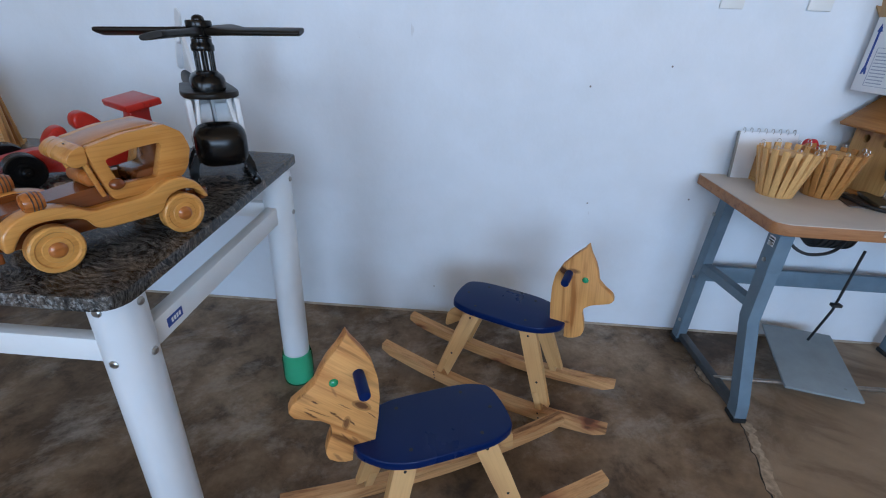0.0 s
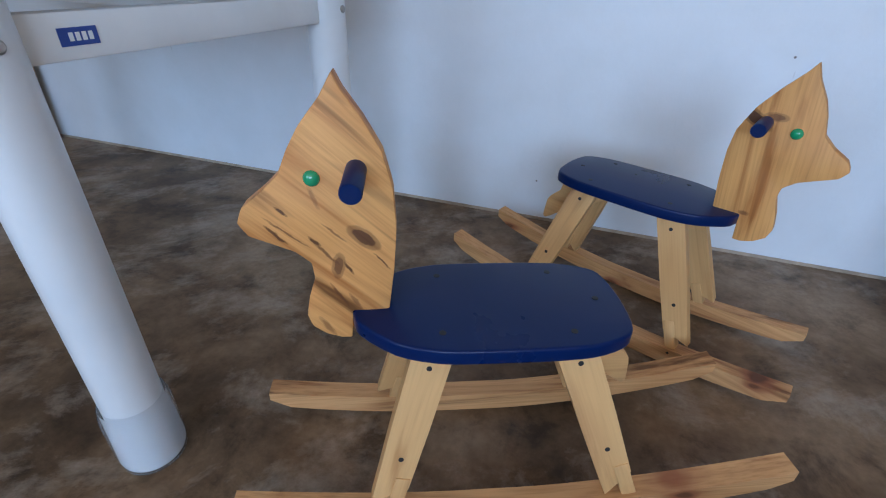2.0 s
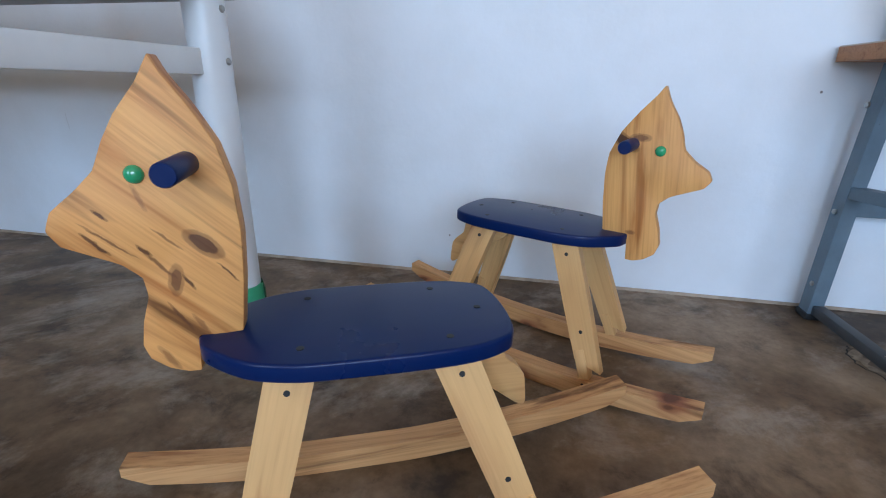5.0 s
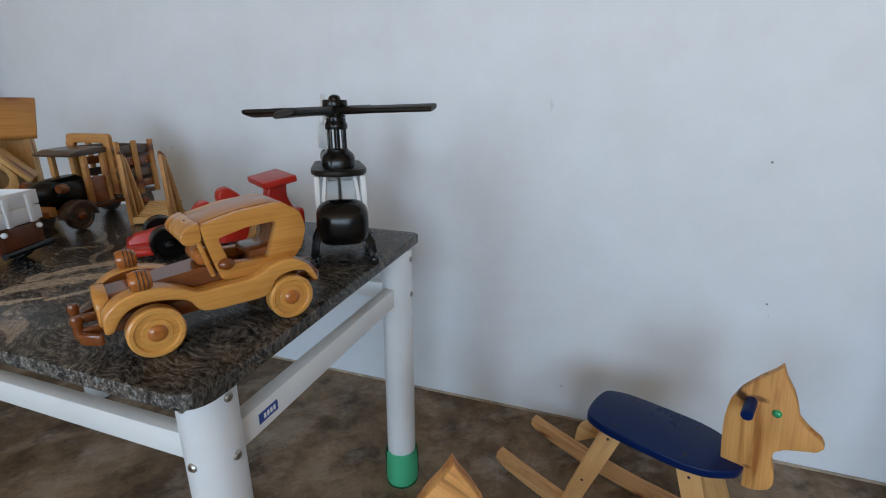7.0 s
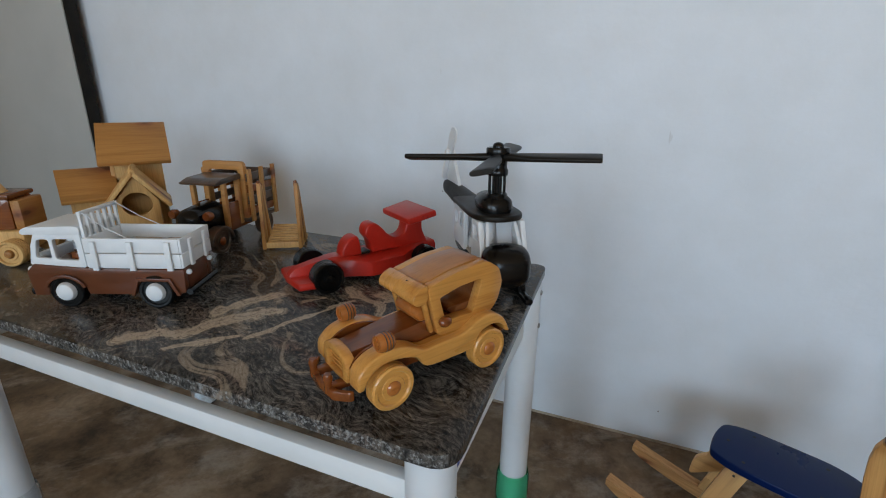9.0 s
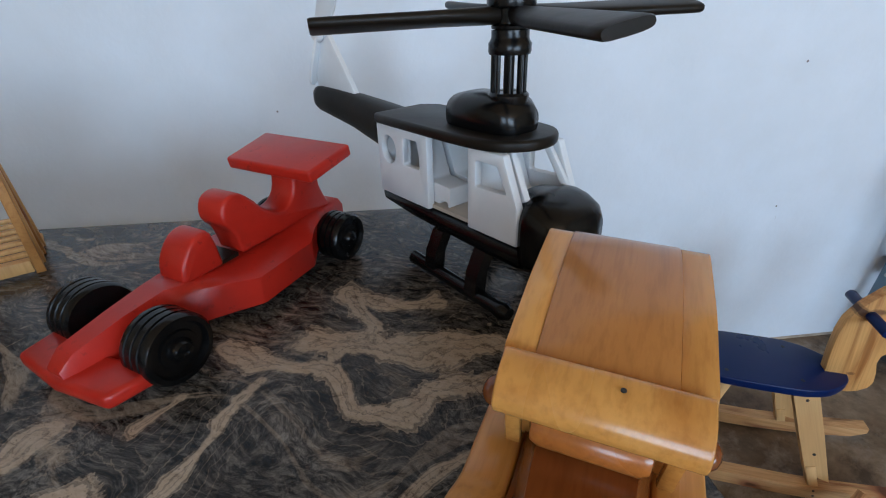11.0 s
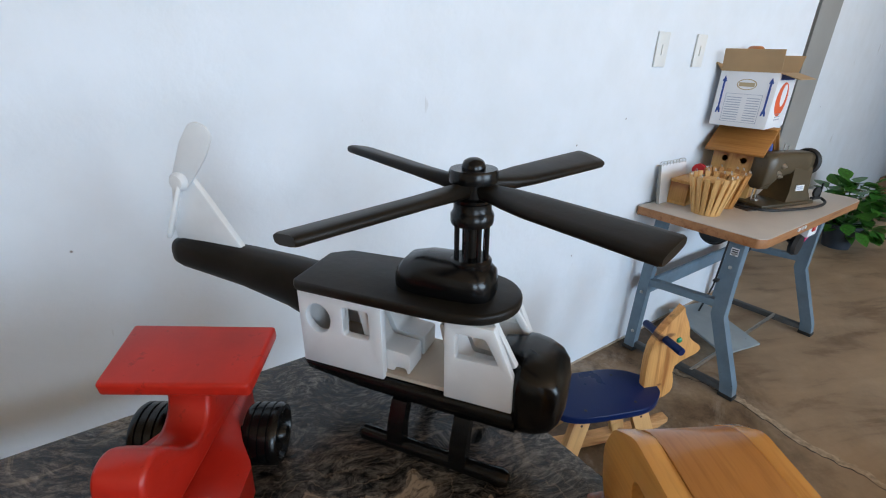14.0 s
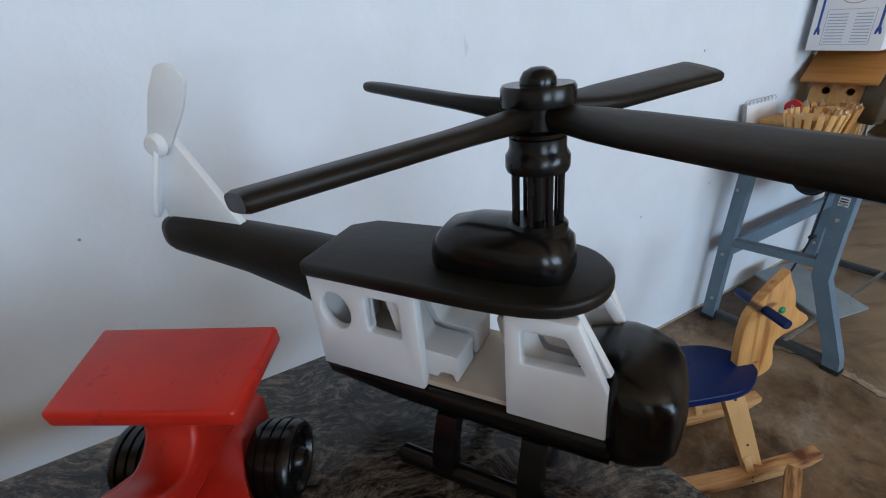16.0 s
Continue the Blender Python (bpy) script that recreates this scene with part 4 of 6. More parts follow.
    seat = prism(rounded([(-0.118, 0.092), (-0.050, 0.092), (-0.050, 0.116), (-0.086, 0.120), (-0.096, 0.168), (-0.112, 0.172), (-0.122, 0.150)], 0.008, 3), -0.035, 0.035, "xz", 0.004)
    part("bench_seat", seat, M_BROWN, c, "brown varnished bench seat")
    part("cabin_floor", box(-0.125, 0.0, -0.0395, 0.0395, 0.063, 0.092), M_BROWN, c)
    # bumpers
    fb = rounded([(0.151, -0.060), (0.170, -0.039), (0.174, 0.0), (0.170, 0.039), (0.151, 0.060), (0.160, 0.062), (0.180, 0.041), (0.184, 0.0), (0.180, -0.041), (0.160, -0.062)], 0.004, 2)
    bump = part("front_bumper", prism(fb, 0.034, 0.050, "xy", 0.005), M_BROWN, c)
    for s in (-1, 1):
        part("bumper_horn", lathe([(0.0055, 0.04), (0.006, 0.056), (0.0075, 0.064), (0.0055, 0.070), (0, 0.071)], pose(0.178, s * 0.026, 0), 14), M_BROWN, bump)
        part("bumper_arm", box(0.135, 0.174, s * 0.026 - 0.006, s * 0.026 + 0.006, 0.040, 0.052, 0.002), M_BROWN, bump)
    part("rear_bumper", prism(rounded([(-0.142, -0.055), (-0.142, 0.055), (-0.160, 0.050), (-0.165, 0.0), (-0.160, -0.050)], 0.006), 0.046, 0.066, "xy", 0.004), M_BROWN, c)
    for x in (0.095, -0.099):
        for s in (-1, 1):
            wheel(c, x, s * 0.0620, 0.0365, 0.0365, 0.023, M_VARN, M_VARN2, s)
        part("axle", lathe([(0.005, -0.05), (0.005, 0.05)], pose(x, 0, 0.0365) @ Y_TO, 10), M_BROWN, c)
    return c


def racing_car():
    f = thing("toy_racing_car", pose(-0.7625, 1.2110, TOP, 0, 0, -124.0), "red painted wooden toy racing car with black wheels", "toy car")
    ring = lambda x, w, z0, z1, k=0.6: [(x, -w, z0), (x, w, z0), (x, w, z0 + (z1 - z0) * k), (x, w * 0.72, z1), (x, -w * 0.72, z1), (x, -w, z0 + (z1 - z0) * k)]
    hull = [ring(0.214, 0.014, 0.022, 0.040), ring(0.200, 0.017, 0.018, 0.052), ring(0.150, 0.019, 0.016, 0.062), ring(0.105, 0.023, 0.016, 0.068), ring(0.080, 0.034, 0.016, 0.066, 0.85), ring(0.052, 0.052, 0.017, 0.062, 0.88),
            ring(0.026, 0.070, 0.018, 0.058, 0.9), ring(0.022, 0.071, 0.018, 0.058, 0.9), ring(-0.068, 0.069, 0.020, 0.060, 0.9), ring(-0.074, 0.066, 0.020, 0.062, 0.9), ring(-0.098, 0.050, 0.024, 0.066, 0.85), ring(-0.135, 0.032, 0.026, 0.068, 0.8), ring(-0.190, 0.028, 0.028, 0.066, 0.8)]
    body = part("body", soften(loft(hull), 0.0025, 2, 24), M_RED, f, "", 50)
    wing = [(0.164, -0.080), (0.174, -0.014), (0.174, 0.014), (0.166, 0.078), (0.212, 0.070), (0.220, 0.0), (0.214, -0.070)]
    part("front_wing", prism(wing, 0.016, 0.034, "xy", 0.006, 3), M_RED, f)
    # cockpit cowl, headrest and engine cover in one flowing back
    cowl = curve_through([(0.084, 0.062), (0.080, 0.084), (0.066, 0.104), (0.050, 0.112), (0.036, 0.106), (0.029, 0.062)], 3, False)
    part("cockpit_cowl", prism(cowl, -0.022, 0.022, "xz", 0.007, 3), M_RED, f)
    spine = curve_through([(0.000, 0.062), (0.006, 0.092), (0.018, 0.112), (0.012, 0.134), (-0.008, 0.140), (-0.028, 0.126), (-0.048, 0.104), (-0.074, 0.092), (-0.098, 0.106), (-0.110, 0.148), (-0.150, 0.152), (-0.152, 0.104), (-0.172, 0.062)], 4, False)
    part("engine_cover", prism(spine, -0.022, 0.022, "xz", 0.007, 3), M_RED, f)
    # no hollow is cut; a black block gives its darkness
    part("cockpit", box(0.006, 0.030, -0.019, 0.019, 0.062, 0.067), M_BLACK2, f, "black block standing in for the shaded cockpit hollow")
    rw = [(-0.080, -0.072), (-0.080, 0.074), (-0.164, 0.078), (-0.164, -0.076)]
    g = prism(rw, 0.0, 0.017, "xy", 0.004, 3, None, Matrix.Translation((-0.118, 0, 0.142)) @ Matrix.Rotation(radians(11), 4, "Y") @ Matrix.Translation((0.118, 0, 0)))
    part("rear_wing", g, M_RED, f, "flat red rear wing")
    for x, r, w in ((0.141, 0.038, 0.040), (-0.136, 0.035, 0.038)):
        for s in (-1, 1):
            wheel(f, x, s * 0.062, r, r, w, M_BLACK, M_BLACK, s, ribs=3)
        part("axle", lathe([(0.006, -0.05), (0.006, 0.05)], pose(x, 0, 0.038) @ Y_TO, 10), M_BLACK, f)
    return f


def helicopter():
    h = thing("toy_helicopter", pose(-0.4476, 1.2405, TOP + 0.001, 0, -1.8, -57.5), "black and white painted wooden toy helicopter", "toy helicopter")
    hull = [squarish(x, w, (z1 - z0) / 2, 0, (z0 + z1) / 2, 4.0) for x, w, z0, z1 in ((-0.146, 0.046, 0.080, 0.091), (-0.138, 0.050, 0.072, 0.092), (-0.06, 0.053, 0.064, 0.092), (0.05, 0.053, 0.059, 0.092), (0.134, 0.0515, 0.056, 0.092))]
    part("hull", loft(hull), M_BLACK, h, "", 60)
    nose = [squarish(x, w, (z1 - z0) / 2, 0, (z0 + z1) / 2, 3.6, 32) for x, w, z0, z1 in ((0.104, 0.040, 0.058, 0.142), (0.118, 0.0412, 0.056, 0.145), (0.1265, 0.0418, 0.055, 0.146), (0.1310, 0.0515, 0.053, 0.147), (0.139, 0.053, 0.052, 0.147), (0.154, 0.052, 0.054, 0.144), (0.170, 0.048, 0.061, 0.136), (0.179, 0.039, 0.071, 0.126), (0.1835, 0.022, 0.086, 0.112))]
    part("nose", loft(nose), M_BLACK, h, "rounded black nose", 70)
    part("cabin_floor", box(-0.132, 0.112, -0.046, 0.046, 0.0915, 0.0965), M_CREAM, h, "bare cream cabin floor")
    port = [(-0.113 + 0.0175 * math.cos(a * math.pi / 8), 0.1565 + 0.020 * math.sin(a * math.pi / 8)) for a in range(16)]
    win = rounded([(-0.078, 0.141), (-0.043, 0.141), (-0.043, 0.1785), (-0.078, 0.1785)], 0.004, 2)
    fwin = rounded([(0.064, 0.146), (0.113, 0.148), (0.097, 0.177), (0.064, 0.177)], 0.003, 2)
    for s in (-1, 1):
        rear = part("rear_side", prism([(-0.140, 0.0905), (-0.026, 0.0905), (-0.026, 0.1905), (-0.140, 0.1905)], s * 0.042, s * 0.053, "xz", 0.0015, holes=[port, win]), M_WHITE, h)
        part("front_side", prism([(0.051, 0.0905), (0.130, 0.0905), (0.129, 0.136), (0.106, 0.1905), (0.051, 0.1905)], s * 0.042, s * 0.053, "xz", 0.0015, holes=[fwin]), M_WHITE, h)
        fin = prism(rounded([(-0.082, 0.141), (-0.078, 0.141), (-0.078, 0.1785), (-0.082, 0.1785)], 0.001, 1), s * 0.040, s * 0.052, "xz")
        part("window_divider", fin, M_WHITE, rear)
        part("windscreen_post", along((0.097, s * 0.030, 0.190), (0.127, s * 0.036, 0.140), 0.008, 0.008, 0.001), M_WHITE, h)
    part("rear_bulkhead", box(-0.140, -0.132, -0.0418, 0.0418, 0.092, 0.1905), M_WHITE, h)
    for x in (-0.024, 0.082):
        for y in (-0.022, 0.022):
            cushion = [(x - 0.024, 0.100), (x + 0.006, 0.097), (x + 0.008, 0.104), (x + 0.022, 0.104), (x + 0.023, 0.097), (x + 0.026, 0.097), (x + 0.027, 0.124), (x - 0.012, 0.126), (x - 0.032, 0.176), (x - 0.042, 0.176)]
            part("seat", prism(rounded(cushion, 0.004, 2), y - 0.0175, y + 0.0175, "xz", 0.003), M_WHITE, h, "white painted cabin seat with sloping back")
    half = [(-0.02, 0.060), (0.050, 0.060), (0.092, 0.051), (0.115, 0.028), (0.122, 0.0)]
    line = [Vector((x, -y)) for x, y in half] + [Vector((x, y)) for x, y in half[-2::-1]]
    roof = prism([Vector((-0.146, -0.051)), Vector((-0.138, -0.057))] + curve_through(line, 3, False) + [Vector((-0.128, 0.056)), Vector((-0.152, 0.036))], 0.1905, 0.2035, "xy", 0.004, 3)
    part("roof", roof, M_BLACK2, h, "satin black roof board")
    pod = [squarish(x, w, t, 0, 0.2025 + t * 0.62, 2.5, 24) for x, w, t in ((-0.025, 0.010, 0.007), (-0.022, 0.022, 0.016), (-0.012, 0.031, 0.0225), (0.010, 0.036, 0.0255), (0.045, 0.037, 0.026), (0.074, 0.034, 0.0245), (0.087, 0.026, 0.0185), (0.091, 0.012, 0.010))]
    part("rotor_pod", loft(pod), M_BLACK, h, "rounded black rotor pod", 70)
    mast = part("rotor_mast", lathe([(0.0215, 0.228), (0.0235, 0.231), (0.0235, 0.243), (0.021, 0.246), (0.012, 0.246), (0.012, 0.2455)], pose(0.062, 0, 0), 28), M_BLACK, h)
    part("mast_core", lathe([(0.006, 0.240), (0.006, 0.312)], pose(0.062, 0, 0), 12), M_BLACK2, mast)
    for k in range(8):
        a = 2 * math.pi * k / 8
        part("mast_rod", lathe([(0.0027, 0.243), (0.0027, 0.287)], pose(0.062 + 0.0175 * math.cos(a), 0.0175 * math.sin(a), 0), 8), M_BLACK, mast)
    part("mast_ring", lathe([(0.012, 0.2845), (0.0225, 0.285), (0.0235, 0.288), (0.0235, 0.296), (0.0215, 0.299), (0.0205, 0.302), (0.0205, 0.309), (0.012, 0.310)], pose(0.062, 0, 0), 28), M_BLACK, mast)
    rotor = part("rotor_hub", lathe([(0.0205, 0.310), (0.021, 0.313), (0.017, 0.315), (0.017, 0.3290), (0.0255, 0.331), (0.026, 0.334), (0.026, 0.342), (0.0245, 0.3445), (0.0125, 0.3445), (0.0125, 0.348), (0.010, 0.3525), (0.005, 0.3550), (0, 0.3555)], pose(0.062, 0, 0), 28), M_BLACK, h, "black rotor hub with a domed cap")
    for a, lift, long in ((-116, 1.5, 1.01), (-25.2, 2.3, 1.01), (62, -1.2, 1.045), (152.5, -2.4, 1.07)):
        secs = []
        for d, w, t in ((0.012, 0.009, 0.0085), (0.030, 0.010, 0.0085), (0.048, 0.0155, 0.0075), (0.075, 0.0195, 0.0065), (0.19, 0.0225, 0.0060), (0.2035, 0.0225, 0.0060), (0.2065, 0.021, 0.0050)):
            secs.append([(d * long, y, z) for _, y, z in squarish(0, w, t, 0, 0, 3.2, 16)])
        part("rotor_blade", loft(secs, None, pose(0.062, 0, 0.3235) @ pose(0, 0, 0, 0, lift, a) @ pose(0, 0, 0, 12, 0, 0)), M_BLACK2, rotor, "dark satin rotor blade", 60)
    boom = [squarish(x, w, (z1 - z0) / 2, y, (z0 + z1) / 2, 2.6, 20) for x, y, w, z0, z1 in ((-0.136, -0.003, 0.034, 0.122, 0.2005), (-0.18, -0.006, 0.030, 0.141, 0.206), (-0.25, -0.013, 0.024, 0.159, 0.2135), (-0.30, -0.020, 0.021, 0.169, 0.218), (-0.340, -0.027, 0.019, 0.178, 0.2205), (-0.352, -0.029, 0.015, 0.182, 0.219), (-0.358, -0.030, 0.007, 0.190, 0.211))]
    tail = part("tail_boom", loft(boom), M_BLACK2, h, "tapering black tail boom", 60)
    lean = Matrix.Translation((-0.25, -0.012, 0)) @ Matrix.Rotation(radians(9), 4, "Z") @ Matrix.Translation((0.25, 0, 0))
    finp = [(-0.252, 0.210), (-0.352, 0.216), (-0.352, 0.250), (-0.342, 0.300), (-0.332, 0.313), (-0.316, 0.310), (-0.306, 0.296)]
    part("tail_fin", prism(rounded(finp, 0.006, 2), -0.005, 0.005, "xz", 0.0015, m=lean), M_WHITE, tail, "white tail fin")
    tr = part("tail_rotor", lathe([(0.0125, 0.0), (0.0125, 0.004), (0.009, 0.0085), (0, 0.0095)], lean @ pose(-0.324, -0.0105, 0.301) @ Y_TO @ Matrix.Rotation(math.pi, 4, "X"), 20), M_WHITE, tail, "white tail rotor with two blades")
    for a, twist in ((57, 10), (246, 62)):
        blade = rounded([(0.0, -0.012), (0.050, -0.0175), (0.078, -0.0155), (0.086, -0.006), (0.086, 0.007), (0.078, 0.0155), (0.050, 0.0175), (0.0, 0.012)], 0.004, 2)
        part("tail_rotor_blade", prism(blade, -0.0025, 0.0025, "xz", 0.001, 2, None, lean @ pose(-0.324, -0.0085, 0.301) @ pose(0, 0, 0, 0, -a, 0) @ pose(0, 0, 0, twist, 0, 0)), M_WHITE, tr)
    level = pose(0.035, 0, 0.011) @ pose(0, 0, 0, 0, 1.8, 0)
    for s in (-1, 1):
        skid = part("skid", lathe([(0.005, -0.090), (0.0095, -0.085), (0.0095, 0.078), (0.0105, 0.083), (0.0112, 0.092), (0.008, 0.100), (0, 0.102)], level @ pose(0, s * 0.064, 0) @ X_TO, 18), M_BLACK, h)
        for x in (-0.005, 0.075):
            part("skid_strut", loft([[(x + i * 0.010, s * y + j * 0.009, z) for i, j in ((-1, -1), (1, -1), (1, 1), (-1, 1))] for y, z in ((0.064, 0.012), (0.060, 0.040), (0.046, 0.068))]), M_BLACK, skid)
    return h


vintage_car()
racing_car()
helicopter()

# ---- the other wooden toys on the table ----
def pickup_truck():
    t = thing("toy_truck", pose(-1.164 - 0.0245, 0.798 + 0.061, TOP, 0, 0, -158.1), "white and brown painted wooden toy truck with open bed", "toy truck")
    low = [(0.172, 0.026), (0.142, 0.026), (0.136, 0.052), (0.118, 0.064), (0.096, 0.068), (0.074, 0.064), (0.058, 0.052), (0.052, 0.030), (-0.048, 0.030), (-0.054, 0.050), (-0.068, 0.060), (-0.122, 0.060), (-0.136, 0.050), (-0.142, 0.030), (-0.160, 0.036), (-0.162, 0.088), (0.050, 0.090), (0.160, 0.098), (0.178, 0.080)]
    for s in (-1, 1):
        part("lower_side", prism(low, s * 0.044, s * 0.060, "xz", 0.002), M_BROWNPAINT, t, "brown painted lower body")
        arch = [(0.098 + 0.048 * math.cos(a * math.pi / 10), 0.036 + 0.040 * math.sin(a * math.pi / 10)) for a in range(1, 10)]
        arch += [(0.098 + 0.041 * math.cos(a * math.pi / 10), 0.036 + 0.033 * math.sin(a * math.pi / 10)) for a in range(9, 0, -1)]
        part("wheel_arch", prism(arch, s * 0.060, s * 0.066, "xz", 0.001), M_BROWNPAINT, t)
        arch = [(-0.042, 0.030), (-0.058, 0.070), (-0.132, 0.070), (-0.150, 0.030), (-0.142, 0.030), (-0.127, 0.063), (-0.063, 0.063), (-0.050, 0.030)]
        part("wheel_arch", prism(arch, s * 0.060, s * 0.066, "xz", 0.001), M_BROWNPAINT, t)
    part("chassis", box(-0.160, 0.168, -0.043, 0.043, 0.030, 0.088, 0.003), M_BROWNPAINT, t)
    cab = rounded([(0.168, 0.096), (0.048, 0.090), (0.048, 0.168), (0.145, 0.168), (0.158, 0.140)], 0.006, 3)
    w1 = rounded([(0.110, 0.108), (0.060, 0.106), (0.062, 0.154), (0.110, 0.154)], 0.006, 2)
    w2 = rounded([(0.153, 0.112), (0.118, 0.110), (0.118, 0.153), (0.143, 0.153)], 0.006, 2)
    for s in (-1, 1):
        part("cab_side", prism(cab, s * 0.046, s * 0.056, "xz", 0.002, holes=[w1, w2]), M_WHITE, t)
    part("cab_back", box(0.048, 0.056, -0.0458, 0.0458, 0.092, 0.168), M_WHITE, t)
    part("cab_front", prism([(-0.0458, 0.094), (0.0458, 0.094), (0.0458, 0.118), (-0.0458, 0.118)], 0.150, 0.162, "yz", 0.002), M_WHITE, t)
    part("cab_seat", box(0.062, 0.090, -0.040, 0.040, 0.092, 0.120, 0.004), M_BROWN, t)
    part("cab_roof", prism(rounded([(0.044, 0.166), (0.168, 0.164), (0.172, 0.171), (0.158, 0.180), (0.056, 0.184), (0.044, 0.182)], 0.004, 2), -0.060, 0.060, "xz", 0.004, 3), M_WHITE, t, "white rounded cab roof")
    for s in (-1, 1):
        part("headlight", ball(0.007, (0.178, s * 0.045, 0.082)), M_WHITE, t)
        part("tail_light", ball(0.006, (-0.166, s * 0.046, 0.080)), M_WHITE, t)
    part("front_bumper", box(0.172, 0.182, -0.058, 0.058, 0.026, 0.042, 0.004), M_BLACK, t)
    part("rear_bumper", tube([(-0.168, y, 0.038) for y in (-0.06, -0.03, 0.0, 0.03, 0.06)], 0.007, 10), M_BLACK, t)
    bed = part("bed_floor", box(-0.160, 0.042, -0.058, 0.058, 0.090, 0.097, 0.001), M_WHITE, t)
    for s in (-1, 1):
        for z0, z1 in ((0.094, 0.124), (0.1265, 0.158)):
            part("side_board", box(-0.160, 0.042, s * 0.0585 - 0.003, s * 0.0585 + 0.003, z0, z1, 0.001), M_WHITE, bed)
        for x in (0.020, -0.058, -0.138):
            part("stake", box(x - 0.006, x + 0.006, s * 0.065 - 0.003, s * 0.065 + 0.003, 0.088, 0.152, 0.001), M_WHITE, bed)
        part("lashing_wire", tube([(0.036, s * 0.052, 0.212), (-0.010, s * 0.056, 0.180), (-0.055, s * 0.058, 0.158)], 0.0009, 6), M_PAPER, bed)
    for z0, z1 in ((0.094, 0.124), (0.1265, 0.158)):
        part("tail_board", box(-0.166, -0.1605, -0.0615, 0.0615, z0, z1, 0.001), M_WHITE, bed)
    for y in (-0.03, 0.03):
        part("stake", box(-0.172, -0.1662, y - 0.006, y + 0.006, 0.092, 0.152, 0.001), M_WHITE, bed)
    part("head_board", box(0.036, 0.042, -0.055, 0.055, 0.097, 0.158, 0.001), M_WHITE, bed)
    rack = part("head_rack", box(0.035, 0.043, -0.058, 0.058, 0.206, 0.214, 0.001), M_WHITE, bed, "white slatted rack behind the cab")
    for k in range(7):
        y = -0.054 + 0.018 * k
        part("rack_bar", box(0.036, 0.042, y - 0.003, y + 0.003, 0.158, 0.206), M_WHITE, rack)
    for x in (0.098, -0.096):
        for s in (-1, 1):
            wheel(t, x, s * 0.054, 0.0375, 0.0375, 0.022, M_BLACK, M_WHITE, s, cap=[(0.021, 0.006), (0.021, 0.0105), (0.018, 0.017), (0.010, 0.021), (0, 0.022)])
    return t


def slatted_truck():
    t = thing("toy_cargo_truck", pose(-1.325, 1.265, TOP, 0, 0, -80), "wooden toy cargo truck with burnt black bonnet and slatted bed", "toy truck")
    part("chassis", box(-0.18, 0.165, -0.035, 0.035, 0.040, 0.060, 0.004), M_BROWN, t)
    hood = [squarish(x, w, h, 0, 0.100, 2.6, 20) for x, w, h in ((0.165, 0.012, 0.010), (0.160, 0.030, 0.026), (0.14, 0.040, 0.036), (0.08, 0.045, 0.042), (0.045, 0.046, 0.044))]
    part("bonnet", loft(hood), M_BLACK, t, "rounded black bonnet", 60)
    part("grille_board", box(0.150, 0.164, -0.045, 0.045, 0.046, 0.072, 0.003), M_BIRDROOF, t)
    for s in (-1, 1):
        arc = [(0.105 + 0.052 * math.cos(a * math.pi / 8), 0.035 + 0.048 * math.sin(a * math.pi / 8)) for a in range(0, 9)] + [(0.105 + 0.042 * math.cos(a * math.pi / 8), 0.035 + 0.038 * math.sin(a * math.pi / 8)) for a in range(8, -1, -1)]
        part("fender", prism(arc, s * 0.046, s * 0.078, "xz", 0.003), M_BURNT, t)
        lamp = part("headlamp", lathe([(0.008, -0.014), (0.013, -0.008), (0.0145, 0.004), (0.011, 0.012), (0.006, 0.012), (0, 0.010)], pose(0.130, s * 0.056, 0.118) @ X_TO, 18), M_BROWN, t)
        for x in (0.046, -0.018):
            part("cab_post", box(x - 0.007, x + 0.007, s * 0.052 - 0.007, s * 0.052 + 0.007, 0.060, 0.200, 0.002), M_BIRDROOF, t)
        part("cab_door", box(-0.012, 0.040, s * 0.052 - 0.004, s * 0.052 + 0.004, 0.060, 0.135, 0.002), M_BROWN, t)
    part("cab_roof", prism(rounded([(0.088, 0.196), (0.094, 0.202), (0.06, 0.213), (-0.03, 0.217), (-0.03, 0.200)], 0.004, 2), -0.060, 0.060, "xz", 0.003), M_BURNT, t, "burnt dark cab roof")
    part("cab_seat", box(-0.015, 0.02, -0.045, 0.045, 0.06, 0.115, 0.005), M_BROWN, t)
    bed = part("bed_floor", box(-0.185, -0.035, -0.074, 0.074, 0.060, 0.072, 0.002), M_BURNT, t)
    for s in (-1, 1):
        for k, z in enumerate((0.082, 0.118, 0.154, 0.190)):
            part("side_slat", box(-0.185, -0.035, s * 0.072 - 0.004, s * 0.072 + 0.004, z, z + 0.024, 0.001), M_BURNT if k % 2 else M_BROWN, bed)
        for x in (-0.177, -0.110, -0.045):
            part("stake", box(x - 0.008, x + 0.008, s * 0.080 - 0.004, s * 0.080 + 0.004, 0.062, 0.228, 0.001), M_BIRDROOF, bed)
    arch = rounded([(-0.072, 0.074), (-0.072, 0.252), (0.072, 0.252), (0.072, 0.074), (0.052, 0.074), (0.052, 0.226), (-0.052, 0.226), (-0.052, 0.074)], [0, 0.014, 0.014, 0, 0, 0.01, 0.01, 0], 3)
    part("head_frame", prism(arch, -0.046, -0.030, "yz", 0.002), M_BIRDROOF, bed, "light arched frame behind the cab")
    part("tail_slats", box(-0.192, -0.186, -0.070, 0.070, 0.080, 0.212, 0.001), M_BURNT, bed)
    for x in (0.105, -0.125):
        for s in (-1, 1):
            wheel(t, x, s * 0.062, 0.038, 0.038, 0.024, M_BURNT, M_BROWN, s)
    return t


